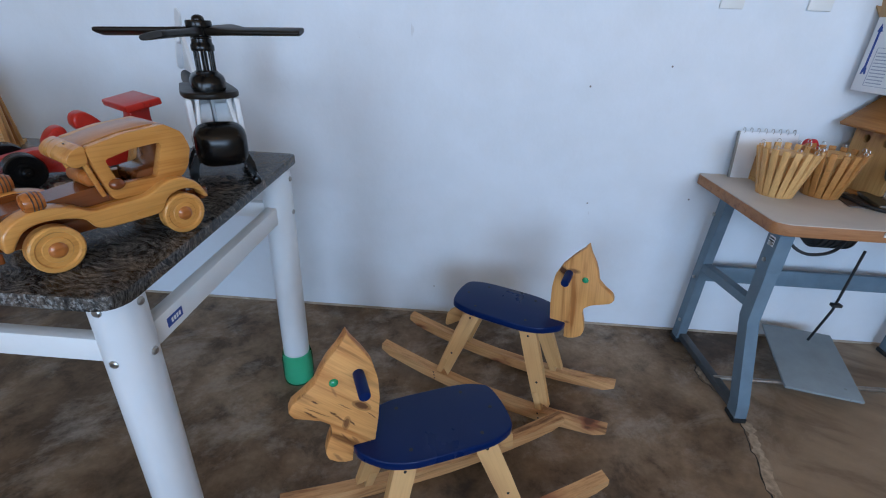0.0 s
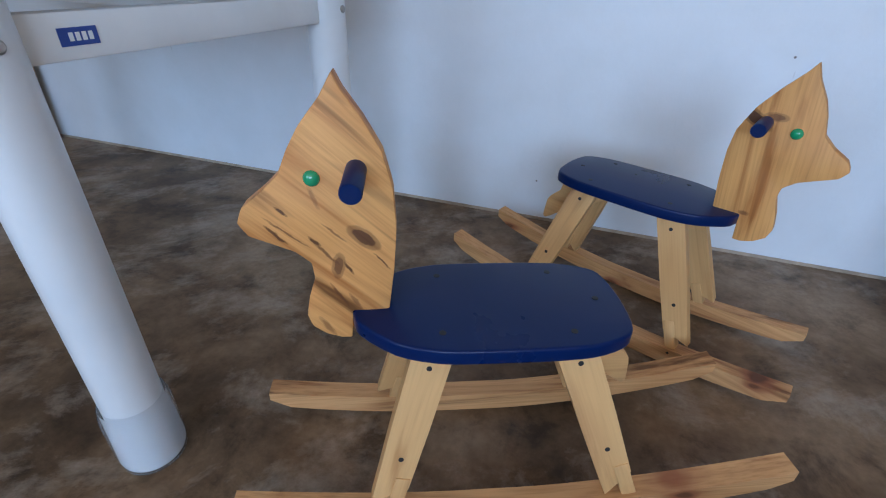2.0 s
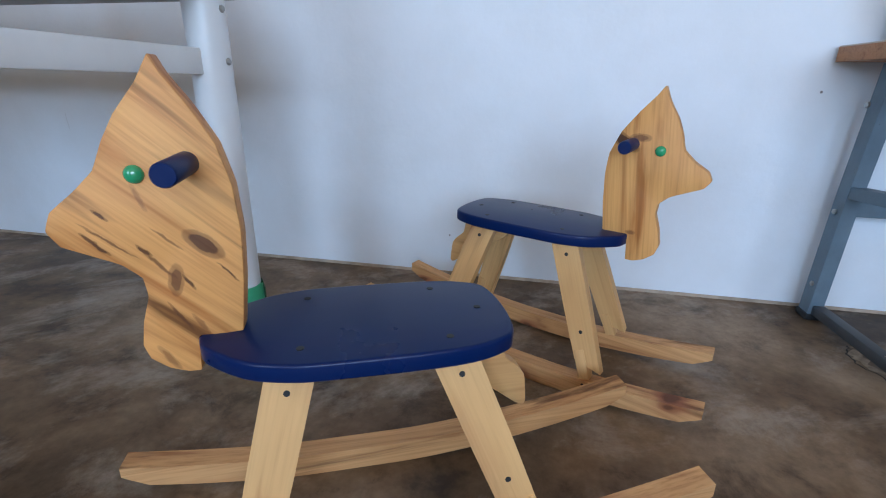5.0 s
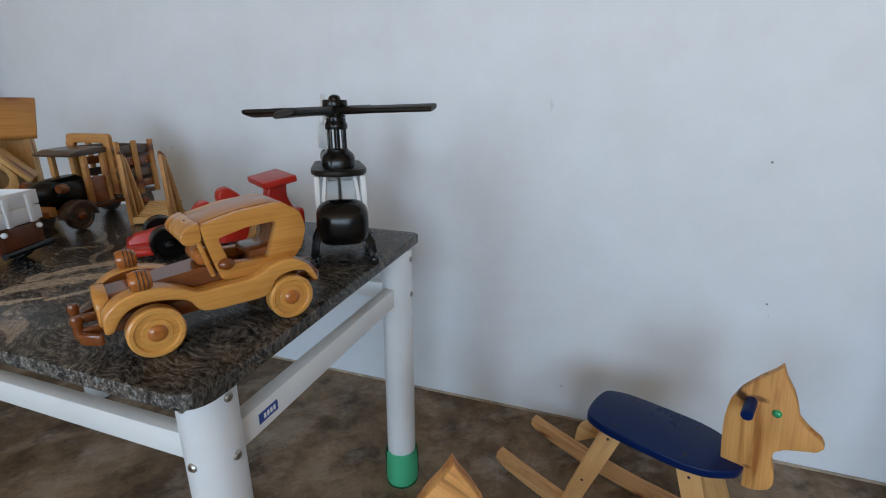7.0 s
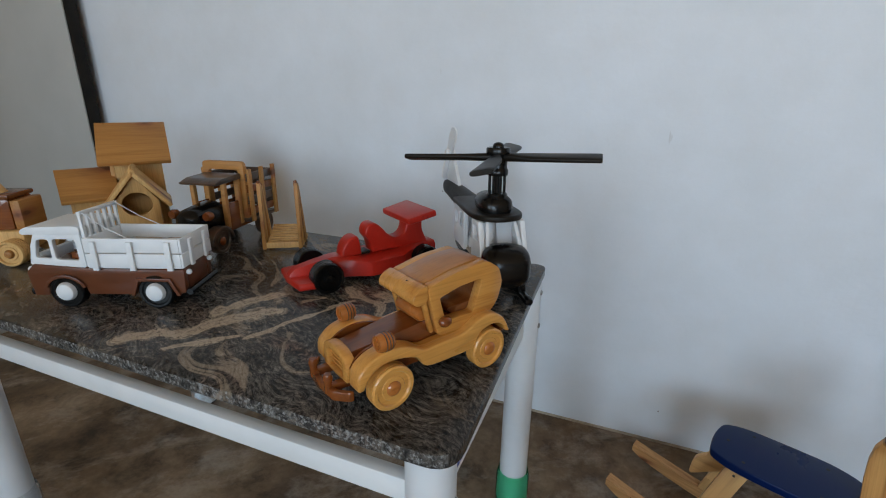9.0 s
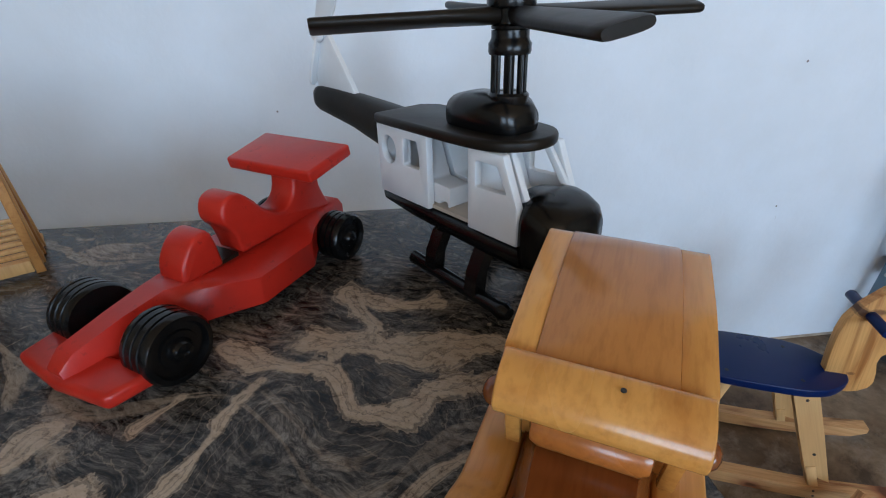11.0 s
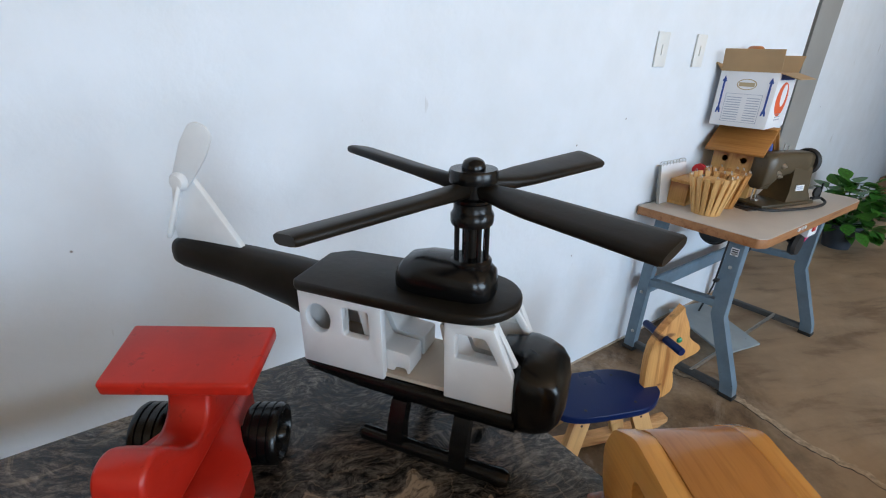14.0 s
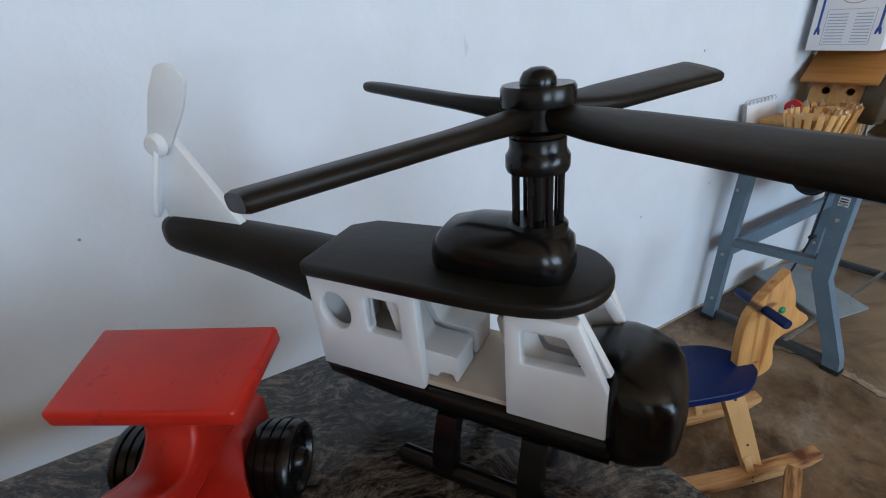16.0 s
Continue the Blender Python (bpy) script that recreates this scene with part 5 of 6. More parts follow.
def slat_rack():
    r = thing("slatted_rack", pose(-1.1080, 1.2780, TOP, 0, 0, 29.9), "small light wooden slatted rack with two tall posts", "rack")
    part("front_bar", box(-0.0475, 0.0475, -0.005, 0.004, 0.004, 0.022, 0.001), M_STICK, r)
    for k in range(8):
        part("seat_slat", box(-0.0475, 0.0475, 0.010 + 0.015 * k, 0.020 + 0.015 * k, 0.012 + 0.004 * k, 0.018 + 0.004 * k, 0.001), M_STICK, r)
    for s in (-1, 1):
        for k in range(4):
            post = part("post", along((s * 0.0535, 0.033 * k, 0.0), (s * 0.0525, 0.008 * k, 0.203 - 0.004 * k), 0.0075, 0.011, 0.001, up=(1, 0, 0)), M_STICK if k % 2 else M_BIRDROOF, r)
            part("post_knob", lathe([(0.003, -0.002), (0.0052, 0.002), (0.004, 0.007), (0, 0.009)], pose(s * 0.0525, 0.008 * k, 0.203 - 0.004 * k), 10), M_BROWN, post)
        part("foot_bar", box(s * 0.0535 - 0.003, s * 0.0535 + 0.003, 0.006, 0.135, 0.0, 0.008, 0.001), M_STICK, r)
    return r


def gable_birdhouse():
    b = thing("birdhouse", pose(-1.560, 1.165, TOP + 0.012, 0, 0, -37), "raw pine birdhouse with gable roof and round hole", "birdhouse", "birdhouses")
    face = [(-0.058, 0), (0.058, 0), (0.058, 0.125), (0.0, 0.205), (-0.058, 0.125)]
    hole = [(0.040 * math.cos(k * math.pi / 10), 0.118 + 0.036 * math.sin(k * math.pi / 10)) for k in range(20)]
    part("front", prism(face, 0.042, 0.052, "yz", 0.001, holes=[hole]), M_BIRD, b)
    part("back", prism(face, -0.062, -0.052, "yz", 0.001), M_BIRD, b)
    for s in (-1, 1):
        part("side", box(-0.052, 0.042, s * 0.053 - 0.005, s * 0.053 + 0.005, 0, 0.124), M_BIRD, b)
        part("roof_board", along((-0.005, s * -0.006, 0.222), (-0.005, s * 0.088, 0.108), 0.155, 0.011, 0.0015, up=(0, s * 0.77, 0.64)), M_BIRD, b)
    part("floor_board", box(-0.052, 0.042, -0.048, 0.048, 0.0, 0.008), M_BIRD, b)
    return b


def tall_birdhouse():
    b = thing("tall_birdhouse", pose(-1.690, 1.275, TOP, 0, 0, -37), "tall pine birdhouse with stained sloping roof board", "birdhouse", "birdhouses")
    face = [(-0.075, 0), (0.06, 0), (0.06, 0.240), (-0.075, 0.328)]
    for s in (-1, 1):
        part("side", prism(face, s * 0.066 - 0.006, s * 0.066 + 0.006, "xz", 0.001), M_BIRD, b)
    part("front", box(0.050, 0.060, -0.0598, 0.0598, 0.0, 0.238), M_BIRD, b)
    part("back", box(-0.075, -0.065, -0.0598, 0.0598, 0.0, 0.318), M_BIRD, b)
    part("roof_board", along((0.092, 0, 0.236), (-0.070, 0, 0.350), 0.200, 0.013, 0.0015), M_BIRDROOF, b, "stained roof board with nails")
    return b


def low_birdhouse():
    b = thing("low_birdhouse", pose(-1.70, 1.115, TOP, 0, 0, -28), "low pine birdhouse with flat sloping lid", "birdhouse", "birdhouses")
    face = [(-0.05, 0), (0.04, 0), (0.04, 0.145), (-0.05, 0.200)]
    for s in (-1, 1):
        part("side", prism(face, s * 0.048 - 0.005, s * 0.048 + 0.005, "xz", 0.001), M_BIRD, b)
    part("front", box(0.030, 0.040, -0.0428, 0.0428, 0, 0.143), M_BIRD, b)
    part("back", box(-0.050, -0.040, -0.0428, 0.0428, 0, 0.194), M_BIRD, b)
    part("lid", along((0.066, 0, 0.138), (-0.064, 0, 0.218), 0.150, 0.011, 0.0015), M_BIRDROOF, b)
    return b


def crane_truck():
    t = thing("toy_crane_truck", pose(-1.7420, 0.918, TOP, 0, 0, -150), "light wooden toy crane truck with brown cabin", "toy truck")
    part("base", prism(rounded([(-0.062, 0.030), (0.10, 0.030), (0.104, 0.090), (-0.062, 0.090)], 0.008, 2), -0.055, 0.055, "xz", 0.004), M_BIRD, t)
    side = rounded([(-0.04, 0.092), (0.060, 0.092), (0.052, 0.175), (-0.04, 0.175)], 0.006, 2)
    oval = [(0.012 + 0.020 * math.cos(k * math.pi / 8), 0.136 + 0.026 * math.sin(k * math.pi / 8)) for k in range(16)]
    for s in (-1, 1):
        part("cabin_side", prism(side, s * 0.036, s * 0.046, "xz", 0.002, holes=[oval]), M_BROWN, t)
    part("cabin_back", box(-0.04, -0.032, -0.0358, 0.0358, 0.092, 0.174), M_BROWN, t)
    part("cabin_roof", box(-0.046, 0.058, -0.052, 0.052, 0.1755, 0.190, 0.005), M_BROWN, t)
    part("boom", along((-0.052, 0.012, 0.110), (0.085, 0.012, 0.320), 0.030, 0.026, 0.003, up=(0, 1, 0)), M_BIRD, t, "slanting light wooden boom")
    part("counterweight", box(-0.066, -0.042, -0.046, 0.046, 0.092, 0.172, 0.004), M_BIRDROOF, t)
    for x in (0.060, -0.040):
        for s in (-1, 1):
            wheel(t, x, s * 0.074, 0.036, 0.036, 0.036, M_BIRD, M_BIRDROOF, s, ribs=3)
    return t


pickup_truck()
slatted_truck()
slat_rack()
gable_birdhouse()
tall_birdhouse()
low_birdhouse()
crane_truck()

# ---- sewing table and what stands on it ----
SEW = 0.692
stand = thing("sewing_table", pose(0, 0, 0), "industrial sewing table on a grey-blue steel stand", "table")
topline = rounded([(1.006, 1.832), (1.020, 1.382), (1.055, 1.362), (2.005, 1.350), (2.03, 1.377), (2.03, 1.832)], [0.01, 0.014, 0.014, 0.02, 0.02, 0.01], 3)
part("tabletop_core", prism(topline, SEW - 0.036, SEW - 0.003, "xy", 0.001), M_EDGE, stand, "worn brown plywood edge")
part("tabletop", prism([((p.x - 1.5) * 0.998 + 1.5, (p.y - 1.6) * 0.998 + 1.6) for p in topline], SEW - 0.003, SEW, "xy", 0.0008), M_LAM, stand, "beige laminate surface")
for k, (x, w) in enumerate(((1.30, 0.018), (1.335, 0.010), (1.36, 0.014))):
    part("paint_chip", box(x, x + w, 1.3560 - 0.0126 * (x - 1.125), 1.3605 - 0.0126 * (x - 1.125), SEW - 0.018, SEW - 0.006), M_PAPER, stand)


def channel(points, w, d, parent, name, mat=M_GREYBLUE):
    """A bent flat steel leg: w along x, d across."""
    secs = []
    for i, (x, y, z) in enumerate(points):
        secs.append([(x - w / 2, y - d / 2, z), (x + w / 2, y - d / 2, z), (x + w / 2, y + d / 2, z), (x - w / 2, y + d / 2, z)])
    return part(name, soften(loft(secs), 0.003), mat, parent)


for x in (1.115, 1.955):
    fl = channel([(x, 1.350, 0.012), (x, 1.358, 0.06), (x, 1.462, 0.325), (x, 1.466, 0.56), (x, 1.466, SEW - 0.04)], 0.038, 0.050, stand, "front_leg")
    part("leg_sleeve", box(x - 0.022, x + 0.022, 1.438, 1.494, 0.50, 0.625, 0.003), M_GREYBLUE, fl)
    part("foot", box(x - 0.022, x + 0.022, 1.322, 1.380, 0.0, 0.018, 0.004), M_RUBBER, fl)
    for z in (0.535, 0.59):
        part("bolt", lathe([(0.007, 0), (0.007, 0.004), (0.004, 0.006), (0, 0.006)], pose(x - 0.022, 1.466, z) @ X_TO @ Matrix.Rotation(math.pi, 4, "X"), 10), M_STEEL, fl)
    bl = channel([(x - 0.028, 1.775, 0.012), (x - 0.022, 1.772, 0.33), (x - 0.012, 1.762, SEW - 0.04)], 0.034, 0.046, stand, "back_leg")
    part("foot", box(x - 0.05, x - 0.008, 1.748, 1.802, 0.0, 0.018, 0.004), M_RUBBER, bl)
    for z in (0.10, 0.30, 0.56):
        part("bolt", lathe([(0.007, 0), (0.007, 0.005), (0.004, 0.007), (0, 0.007)], pose(x - 0.042, 1.77, z) @ X_TO @ Matrix.Rotation(math.pi, 4, "X"), 10), M_STEEL, bl)
    part("side_bar", along((x - 0.020, 1.760, 0.352), (x, 1.466, 0.372), 0.034, 0.030, 0.002), M_GREYBLUE, stand)
    part("floor_bar", along((x - 0.022, 1.765, 0.030), (x, 1.356, 0.030), 0.030, 0.026, 0.003), coloured("dark_worn_steel", (0.06, 0.065, 0.07), 0.2, 20, 0.5), stand)
part("back_bar", box(1.105, 1.935, 1.752, 1.770, 0.292, 0.356, 0.003), M_GREYBLUE, stand)
part("treadle_rod", tube([(1.10, 1.50, 0.038), (1.95, 1.50, 0.038)], 0.008, 10), M_STEEL, stand)
pedal = part("foot_pedal", box(-0.120, 0.120, -0.165, 0.165, -0.006, 0.006, 0.004, 2, None, pose(1.485, 1.600, 0.070) @ pose(0, 0, 0, 9, 0, -13)), M_PEDAL, stand, "grey enamelled foot pedal")
part("pull_rod", tube([(1.535, 1.70, 0.088), (1.545, 1.67, 0.25), (1.548, 1.66, 0.50)], 0.0045, 8), M_RUBBER, stand)
part("rod_clamp", box(1.528, 1.562, 1.655, 1.675, 0.27, 0.282, 0.002), M_RUBBER, stand)
plate = part("maker_plate", box(1.0925, 1.0935, 1.452, 1.480, 0.582, 0.613), M_PAPER, stand, "pale maker's plate with dark bars")
for k in range(3):
    part("bar", box(1.0918, 1.0924, 1.455, 1.477, 0.588 + 0.008 * k, 0.592 + 0.008 * k), M_RUBBER, plate)
motor = part("motor", lathe([(0.02, -0.07), (0.052, -0.066), (0.060, -0.05), (0.060, 0.05), (0.052, 0.066), (0.02, 0.07)], pose(1.40, 1.66, 0.572) @ X_TO, 24), M_RUBBER, stand, "dark ribbed motor under the table")
for k in range(6):
    part("cooling_fin", lathe([(0.061, -0.004), (0.064, -0.003), (0.064, 0.003), (0.061, 0.004)], pose(1.35 + 0.02 * k, 1.66, 0.572) @ X_TO, 24), M_RUBBER, motor)
part("motor_bracket", box(1.345, 1.455, 1.625, 1.695, 0.628, SEW - 0.037, 0.004), M_GREYBLUE, stand)
part("cable", tube(curve_through([(1.17, 1.52, 0.648), (1.17, 1.50, 0.585), (1.22, 1.48, 0.555), (1.30, 1.49, 0.565), (1.36, 1.53, 0.60), (1.40, 1.60, 0.62)], 5, False), 0.005, 8), M_RUBBER, stand)
part("cable", tube(curve_through([(1.19, 1.58, 0.648), (1.20, 1.56, 0.62), (1.24, 1.55, 0.625), (1.26, 1.56, 0.648)], 4, False), 0.003, 6), M_RUBBER, stand)
sw = part("switch_box", box(1.60, 1.70, 1.395, 1.45, 0.575, SEW - 0.037, 0.004), M_PAPER, stand, "pale switch box with a red button")
part("button", box(1.625, 1.655, 1.389, 1.395, 0.60, 0.625, 0.002), M_LABELRED, sw)
part("knee_pad", lathe([(0.01, -0.016), (0.040, -0.014), (0.046, 0.0), (0.040, 0.014), (0.01, 0.016)], pose(1.50, 1.40, 0.565) @ Y_TO, 24), M_RUBBER, stand, "round black knee-lift pad")
part("knee_arm", tube([(1.50, 1.416, 0.565), (1.50, 1.47, 0.60), (1.50, 1.50, SEW - 0.037)], 0.006, 8), M_RUBBER, stand)
part("tape_tag", prism([(1.79, 0.50), (1.825, 0.515), (1.835, 0.625), (1.80, 0.625)], 1.445, 1.452, "xz", 0.002), M_LABELPINK, stand, "pink plastic tag on the leg")


def sewing_machine():
    m = thing("sewing_machine", pose(1.575, 1.560, SEW, 0, 0, -14) @ Matrix.Diagonal((0.86, 0.95, 0.95, 1)), "old olive-grey industrial sewing machine on the table", "sewing machine")
    part("bed", box(-0.185, 0.200, -0.078, 0.078, 0.001, 0.018, 0.005), M_MACHINE, m)
    part("belt_slot_plate", box(-0.27, -0.185, -0.075, 0.075, 0.0005, 0.004, 0.001), coloured("dark_bed_plate", (0.05, 0.035, 0.028), 0.2, 20, 0.4), m, "dark bed plate")
    arm = [squarish(x, w, h, 0, z, 3.6, 20) for x, w, h, z in ((-0.158, 0.030, 0.060, 0.155), (-0.150, 0.040, 0.076, 0.152), (-0.10, 0.046, 0.074, 0.160), (-0.05, 0.045, 0.056, 0.178), (0.05, 0.047, 0.048, 0.186), (0.12, 0.050, 0.050, 0.182), (0.160, 0.046, 0.048, 0.180), (0.168, 0.036, 0.038, 0.180))]
    part("arm", loft(arm), M_MACHINE, m, "", 60)
    part("pillar", soften(loft([[(x0, -w, z), (x1, -w, z), (x1, w, z), (x0, w, z)] for x0, x1, w, z in ((0.000, 0.188, 0.064, 0.017), (0.030, 0.174, 0.052, 0.060), (0.026, 0.164, 0.047, 0.165))]), 0.008, 3), M_MACHINE, m)
    head = part("needle_head", soften(loft([[(x - 0.026, -w, z), (x + 0.034, -w, z), (x + 0.034, w, z), (x - 0.026, w, z)] for x, w, z in ((-0.122, 0.022, 0.075), (-0.126, 0.032, 0.110), (-0.126, 0.036, 0.165))]), 0.008, 3), M_MACHINE, m)
    part("needle_bar", lathe([(0.002, 0.012), (0.004, 0.035), (0.004, 0.08)], pose(-0.125, 0.0, 0), 8), M_STEEL, head)
    part("presser_foot", box(-0.137, -0.113, -0.014, 0.010, 0.0175, 0.024, 0.001), M_STEEL, head)
    part("presser_bar", lathe([(0.0035, 0.022), (0.0035, 0.08)], pose(-0.132, 0.012, 0), 8), M_STEEL, head)
    part("handwheel", lathe([(0.020, 0.0), (0.056, 0.002), (0.060, 0.008), (0.060, 0.024), (0.052, 0.032), (0.020, 0.036)], pose(0.168, 0, 0.180) @ X_TO, 28), M_RUBBER, m, "dark handwheel")
    part("name_plate", box(0.070, 0.128, -0.0545, -0.0505, 0.062, 0.088), M_PAPER, m, "white plate with grey bars")
    for k in range(2):
        part("bar", box(0.076, 0.120, -0.0552, -0.0546, 0.068 + 0.009 * k, 0.073 + 0.009 * k), M_INKGREY, m)
    for x, z in ((-0.060, 0.178), (-0.085, 0.150), (-0.070, 0.135)):
        part("tension_knob", lathe([(0.011, 0.0), (0.012, 0.006), (0.007, 0.012), (0.003, 0.018), (0, 0.018)], pose(x, -0.042, z) @ Y_TO @ Matrix.Rotation(math.pi, 4, "X"), 14), M_STEEL, m)
    part("thread_post", lathe([(0.003, 0.225), (0.003, 0.262), (0.006, 0.264), (0, 0.268)], pose(-0.02, 0, 0), 8), M_STEEL, m)
    part("thread_post", lathe([(0.003, 0.225), (0.003, 0.25), (0.006, 0.252), (0, 0.256)], pose(0.03, 0.01, 0), 8), M_STEEL, m)
    part("thread_spool", lathe([(0.012, 0.23), (0.013, 0.235), (0.010, 0.262), (0.006, 0.264)], pose(-0.075, 0.03, 0), 14), M_INK, m, "blue thread spool")
    wind = part("bobbin_winder", box(0.20, 0.262, -0.075, -0.055, 0.018, 0.028, 0.002), M_RUBBER, m)
    part("winder_wheel", lathe([(0.01, -0.006), (0.024, -0.005), (0.024, 0.005), (0.01, 0.006)], pose(0.222, -0.065, 0.052) @ Y_TO, 16), M_RUBBER, wind)
    part("winder_post", box(0.250, 0.258, -0.069, -0.061, 0.028, 0.092, 0.002), M_RUBBER, wind)
    part("power_cable", tube(curve_through([(-0.26, 0.06, 0.008), (-0.20, -0.09, 0.008), (-0.05, -0.125, 0.008), (0.12, -0.13, 0.008), (0.25, -0.10, 0.008), (0.27, -0.07, 0.02)], 5, False), 0.006, 8), M_RUBBER, m)
    return m


def stick_pot(x, y, seed, words, wood):
    rnd = random.Random(seed)
    p = thing("peg_holder", pose(x, y, SEW), words, "holder", "holders of wooden sticks")
    n = 17
    part("base", lathe([(0.010, 0.0), (0.040, 0.0), (0.042, 0.012), (0.010, 0.012)], None, 24), M_STICK, p)
    for k in range(n):
        a = 2 * math.pi * k / n + rnd.uniform(-0.01, 0.01)
        d = Vector((math.cos(a), math.sin(a), 0))
        top, h = 0.082 + rnd.uniform(-0.0025, 0.0025), 0.148 + rnd.uniform(-0.005, 0.004)
        st = part("stick", along(d * 0.047 + Vector((0, 0, 0.001)), d * top + Vector((rnd.uniform(-0.001, 0.001), rnd.uniform(-0.001, 0.001), h)), 0.0178, 0.009, 0.0012, up=d), wood, p)
        e = d * (top - 0.004) + Vector((0, 0, h))
        if k % 2 == 0:
            r = 0.006
            loop = [e + Vector((r * math.cos(t), r * math.sin(t) * 0.3, r * 0.9 + r * math.sin(t))) for t in (math.pi * (-0.5 + j / 5) for j in range(9))]
            part("wire_hook", tube(loop, 0.0011, 5), M_STEEL, st)
    part("sticks_inside", lathe([(0.010, 0.02), (0.042, 0.02), (0.062, 0.132), (0.03, 0.140), (0.010, 0.138)], None, 9), M_STICK, p, "more sticks inside")
    return p


def table_birdhouse():
    b = thing("birdhouse", pose(1.525, 1.708, SEW, 0, 0, 187), "stained pine birdhouse with two round holes", "birdhouse", "birdhouses")
    holes = [[(y + 0.013 * math.cos(k * math.pi / 8), 0.172 + 0.013 * math.sin(k * math.pi / 8)) for k in range(16)] for y in (-0.036, 0.036)]
    part("front", prism([(-0.085, 0), (0.085, 0), (0.085, 0.215), (-0.085, 0.215)], 0.062, 0.072, "yz", 0.001, holes=holes), M_BIRD, b)
    part("back", box(-0.085, -0.077, -0.085, 0.085, 0, 0.215), M_BIRD, b)
    gable = [(-0.085, 0), (0.062, 0), (0.062, 0.215), (-0.011, 0.290), (-0.085, 0.215)]
    part("floor_board", box(-0.09, 0.095, -0.1, 0.1, 0.0, 0.010, 0.001), M_BIRDROOF, b)
    for s in (-1, 1):
        part("side", prism(gable, s * 0.080 - 0.005, s * 0.080 + 0.005, "xz", 0.001), M_BIRD, b)
        part("rafter", along((-0.011, s * 0.097, 0.292), (0.062, s * 0.097, 0.215), 0.010, 0.010, 0.001), M_BIRDROOF, b)
        part("rafter", along((-0.011, s * 0.097, 0.292), (-0.085, s * 0.097, 0.215), 0.010, 0.010, 0.001), M_BIRDROOF, b)
    part("roof_board", along((-0.013, 0, 0.300), (0.112, 0, 0.205), 0.225, 0.010, 0.001), M_BIRDROOF, b)
    part("roof_board", along((-0.013, 0, 0.300), (-0.120, 0, 0.205), 0.225, 0.010, 0.001), M_BIRDROOF, b)
    part("ridge_board", box(-0.040, 0.016, -0.11, 0.11, 0.301, 0.309, 0.001), M_BIRDROOF, b)
    return b


def carton():
    c = thing("carton", pose(1.540, 1.726, SEW + 0.310, 0, 0, 187), "white printed carton with open brown flaps on a birdhouse", "carton")
    hx, hy, H = 0.135, 0.104, 0.212
    for name, args in (("front_panel", (hx - 0.004, hx, -hy, hy)), ("back_panel", (-hx, -hx + 0.004, -hy, hy)), ("side_panel", (-hx + 0.0042, hx - 0.0042, hy - 0.004, hy)), ("side_panel", (-hx + 0.0042, hx - 0.0042, -hy, -hy + 0.004))):
        part(name, box(*args, 0.0, H, 0.0008), M_PAPER, c)
    part("bottom_panel", box(-hx + 0.0045, hx - 0.0045, -hy + 0.0045, hy - 0.0045, 0.0, 0.003), M_CARD, c)
    for a, b, w, words in (((hx, 0, H), (hx + 0.018, 0, H + 0.082), 2 * hy, "brown cardboard flap"), ((-hx, 0, H), (-hx - 0.05, 0, H + 0.066), 2 * hy, "brown cardboard flap")):
        part("flap", along(a, b, w, 0.0035), M_CARD, c, words)
    part("flap", along((0, hy, H), (0, hy + 0.066, H - 0.02), 2 * hx, 0.0035), M_CARD, c, "brown cardboard flap")
    part("flap", along((0, -hy, H), (0, -hy - 0.05, H + 0.055), 2 * hx, 0.0035), M_CARD, c, "brown cardboard flap")
    # print: arrows, oval mark and table of bars on the front, a red sign on the side
    F = hx + 0.0004
    for s in (-1, 1):
        arrow = [(s * 0.083 + dy, z) for dy, z in ((-0.0035, 0.050), (-0.009, 0.050), (-0.007, 0.066), (-0.0035, 0.074), (-0.0035, 0.172), (-0.009, 0.172), (0.0, 0.194), (0.009, 0.172), (0.0035, 0.172), (0.0035, 0.074), (0.007, 0.066), (0.009, 0.050), (0.0035, 0.050), (0.0, 0.060))]
        part("printed_arrow", prism(arrow, F - 0.0006, F + 0.0004, "yz"), M_INK, c, "printed blue arrow")
    oval = [(0.036 * math.cos(k * math.pi / 10), 0.164 + 0.021 * math.sin(k * math.pi / 10)) for k in range(20)]
    ring = [(y * 0.9, 0.164 + (z - 0.164) * 0.86) for y, z in oval]
    part("printed_mark", prism(oval, F - 0.0006, F + 0.0003, "yz", holes=[ring]), M_TAN, c, "printed oval mark")
    part("mark_bar", box(F - 0.0006, F + 0.0003, -0.028, 0.028, 0.156, 0.171), M_TAN, c)
    tab = part("printed_table", prism([(-0.066, 0.018), (0.066, 0.018), (0.066, 0.128), (-0.066, 0.128)], F - 0.0006, F + 0.0003, "yz", holes=[[(-0.0645, 0.0195), (0.0645, 0.0195), (0.0645, 0.1265), (-0.0645, 0.1265)]]), M_INKGREY, c, "printed table of grey bars")
    for k in range(10):
        z = 0.026 + 0.0095 * k
        part("bar", box(F - 0.0006, F + 0.0003, 0.014, 0.060, z, z + 0.003), M_INKGREY, tab)
        part("bar", box(F - 0.0006, F + 0.0003, -0.060, -0.006, z, z + 0.003), M_INKGREY, tab)
    S = hy + 0.0004
    swirl = [(0.082 * math.cos(a) + 0.01, 0.112 + 0.066 * math.sin(a)) for a in (k * math.pi / 9 for k in range(18))]
    cut = [(0.040 * math.cos(a) - 0.006, 0.126 + 0.044 * math.sin(a)) for a in (k * math.pi / 8 for k in range(16))]
    part("printed_sign", prism(swirl, S - 0.0006, S + 0.0003, "xz", holes=[cut]), M_INKRED, c, "printed red-orange swirl")
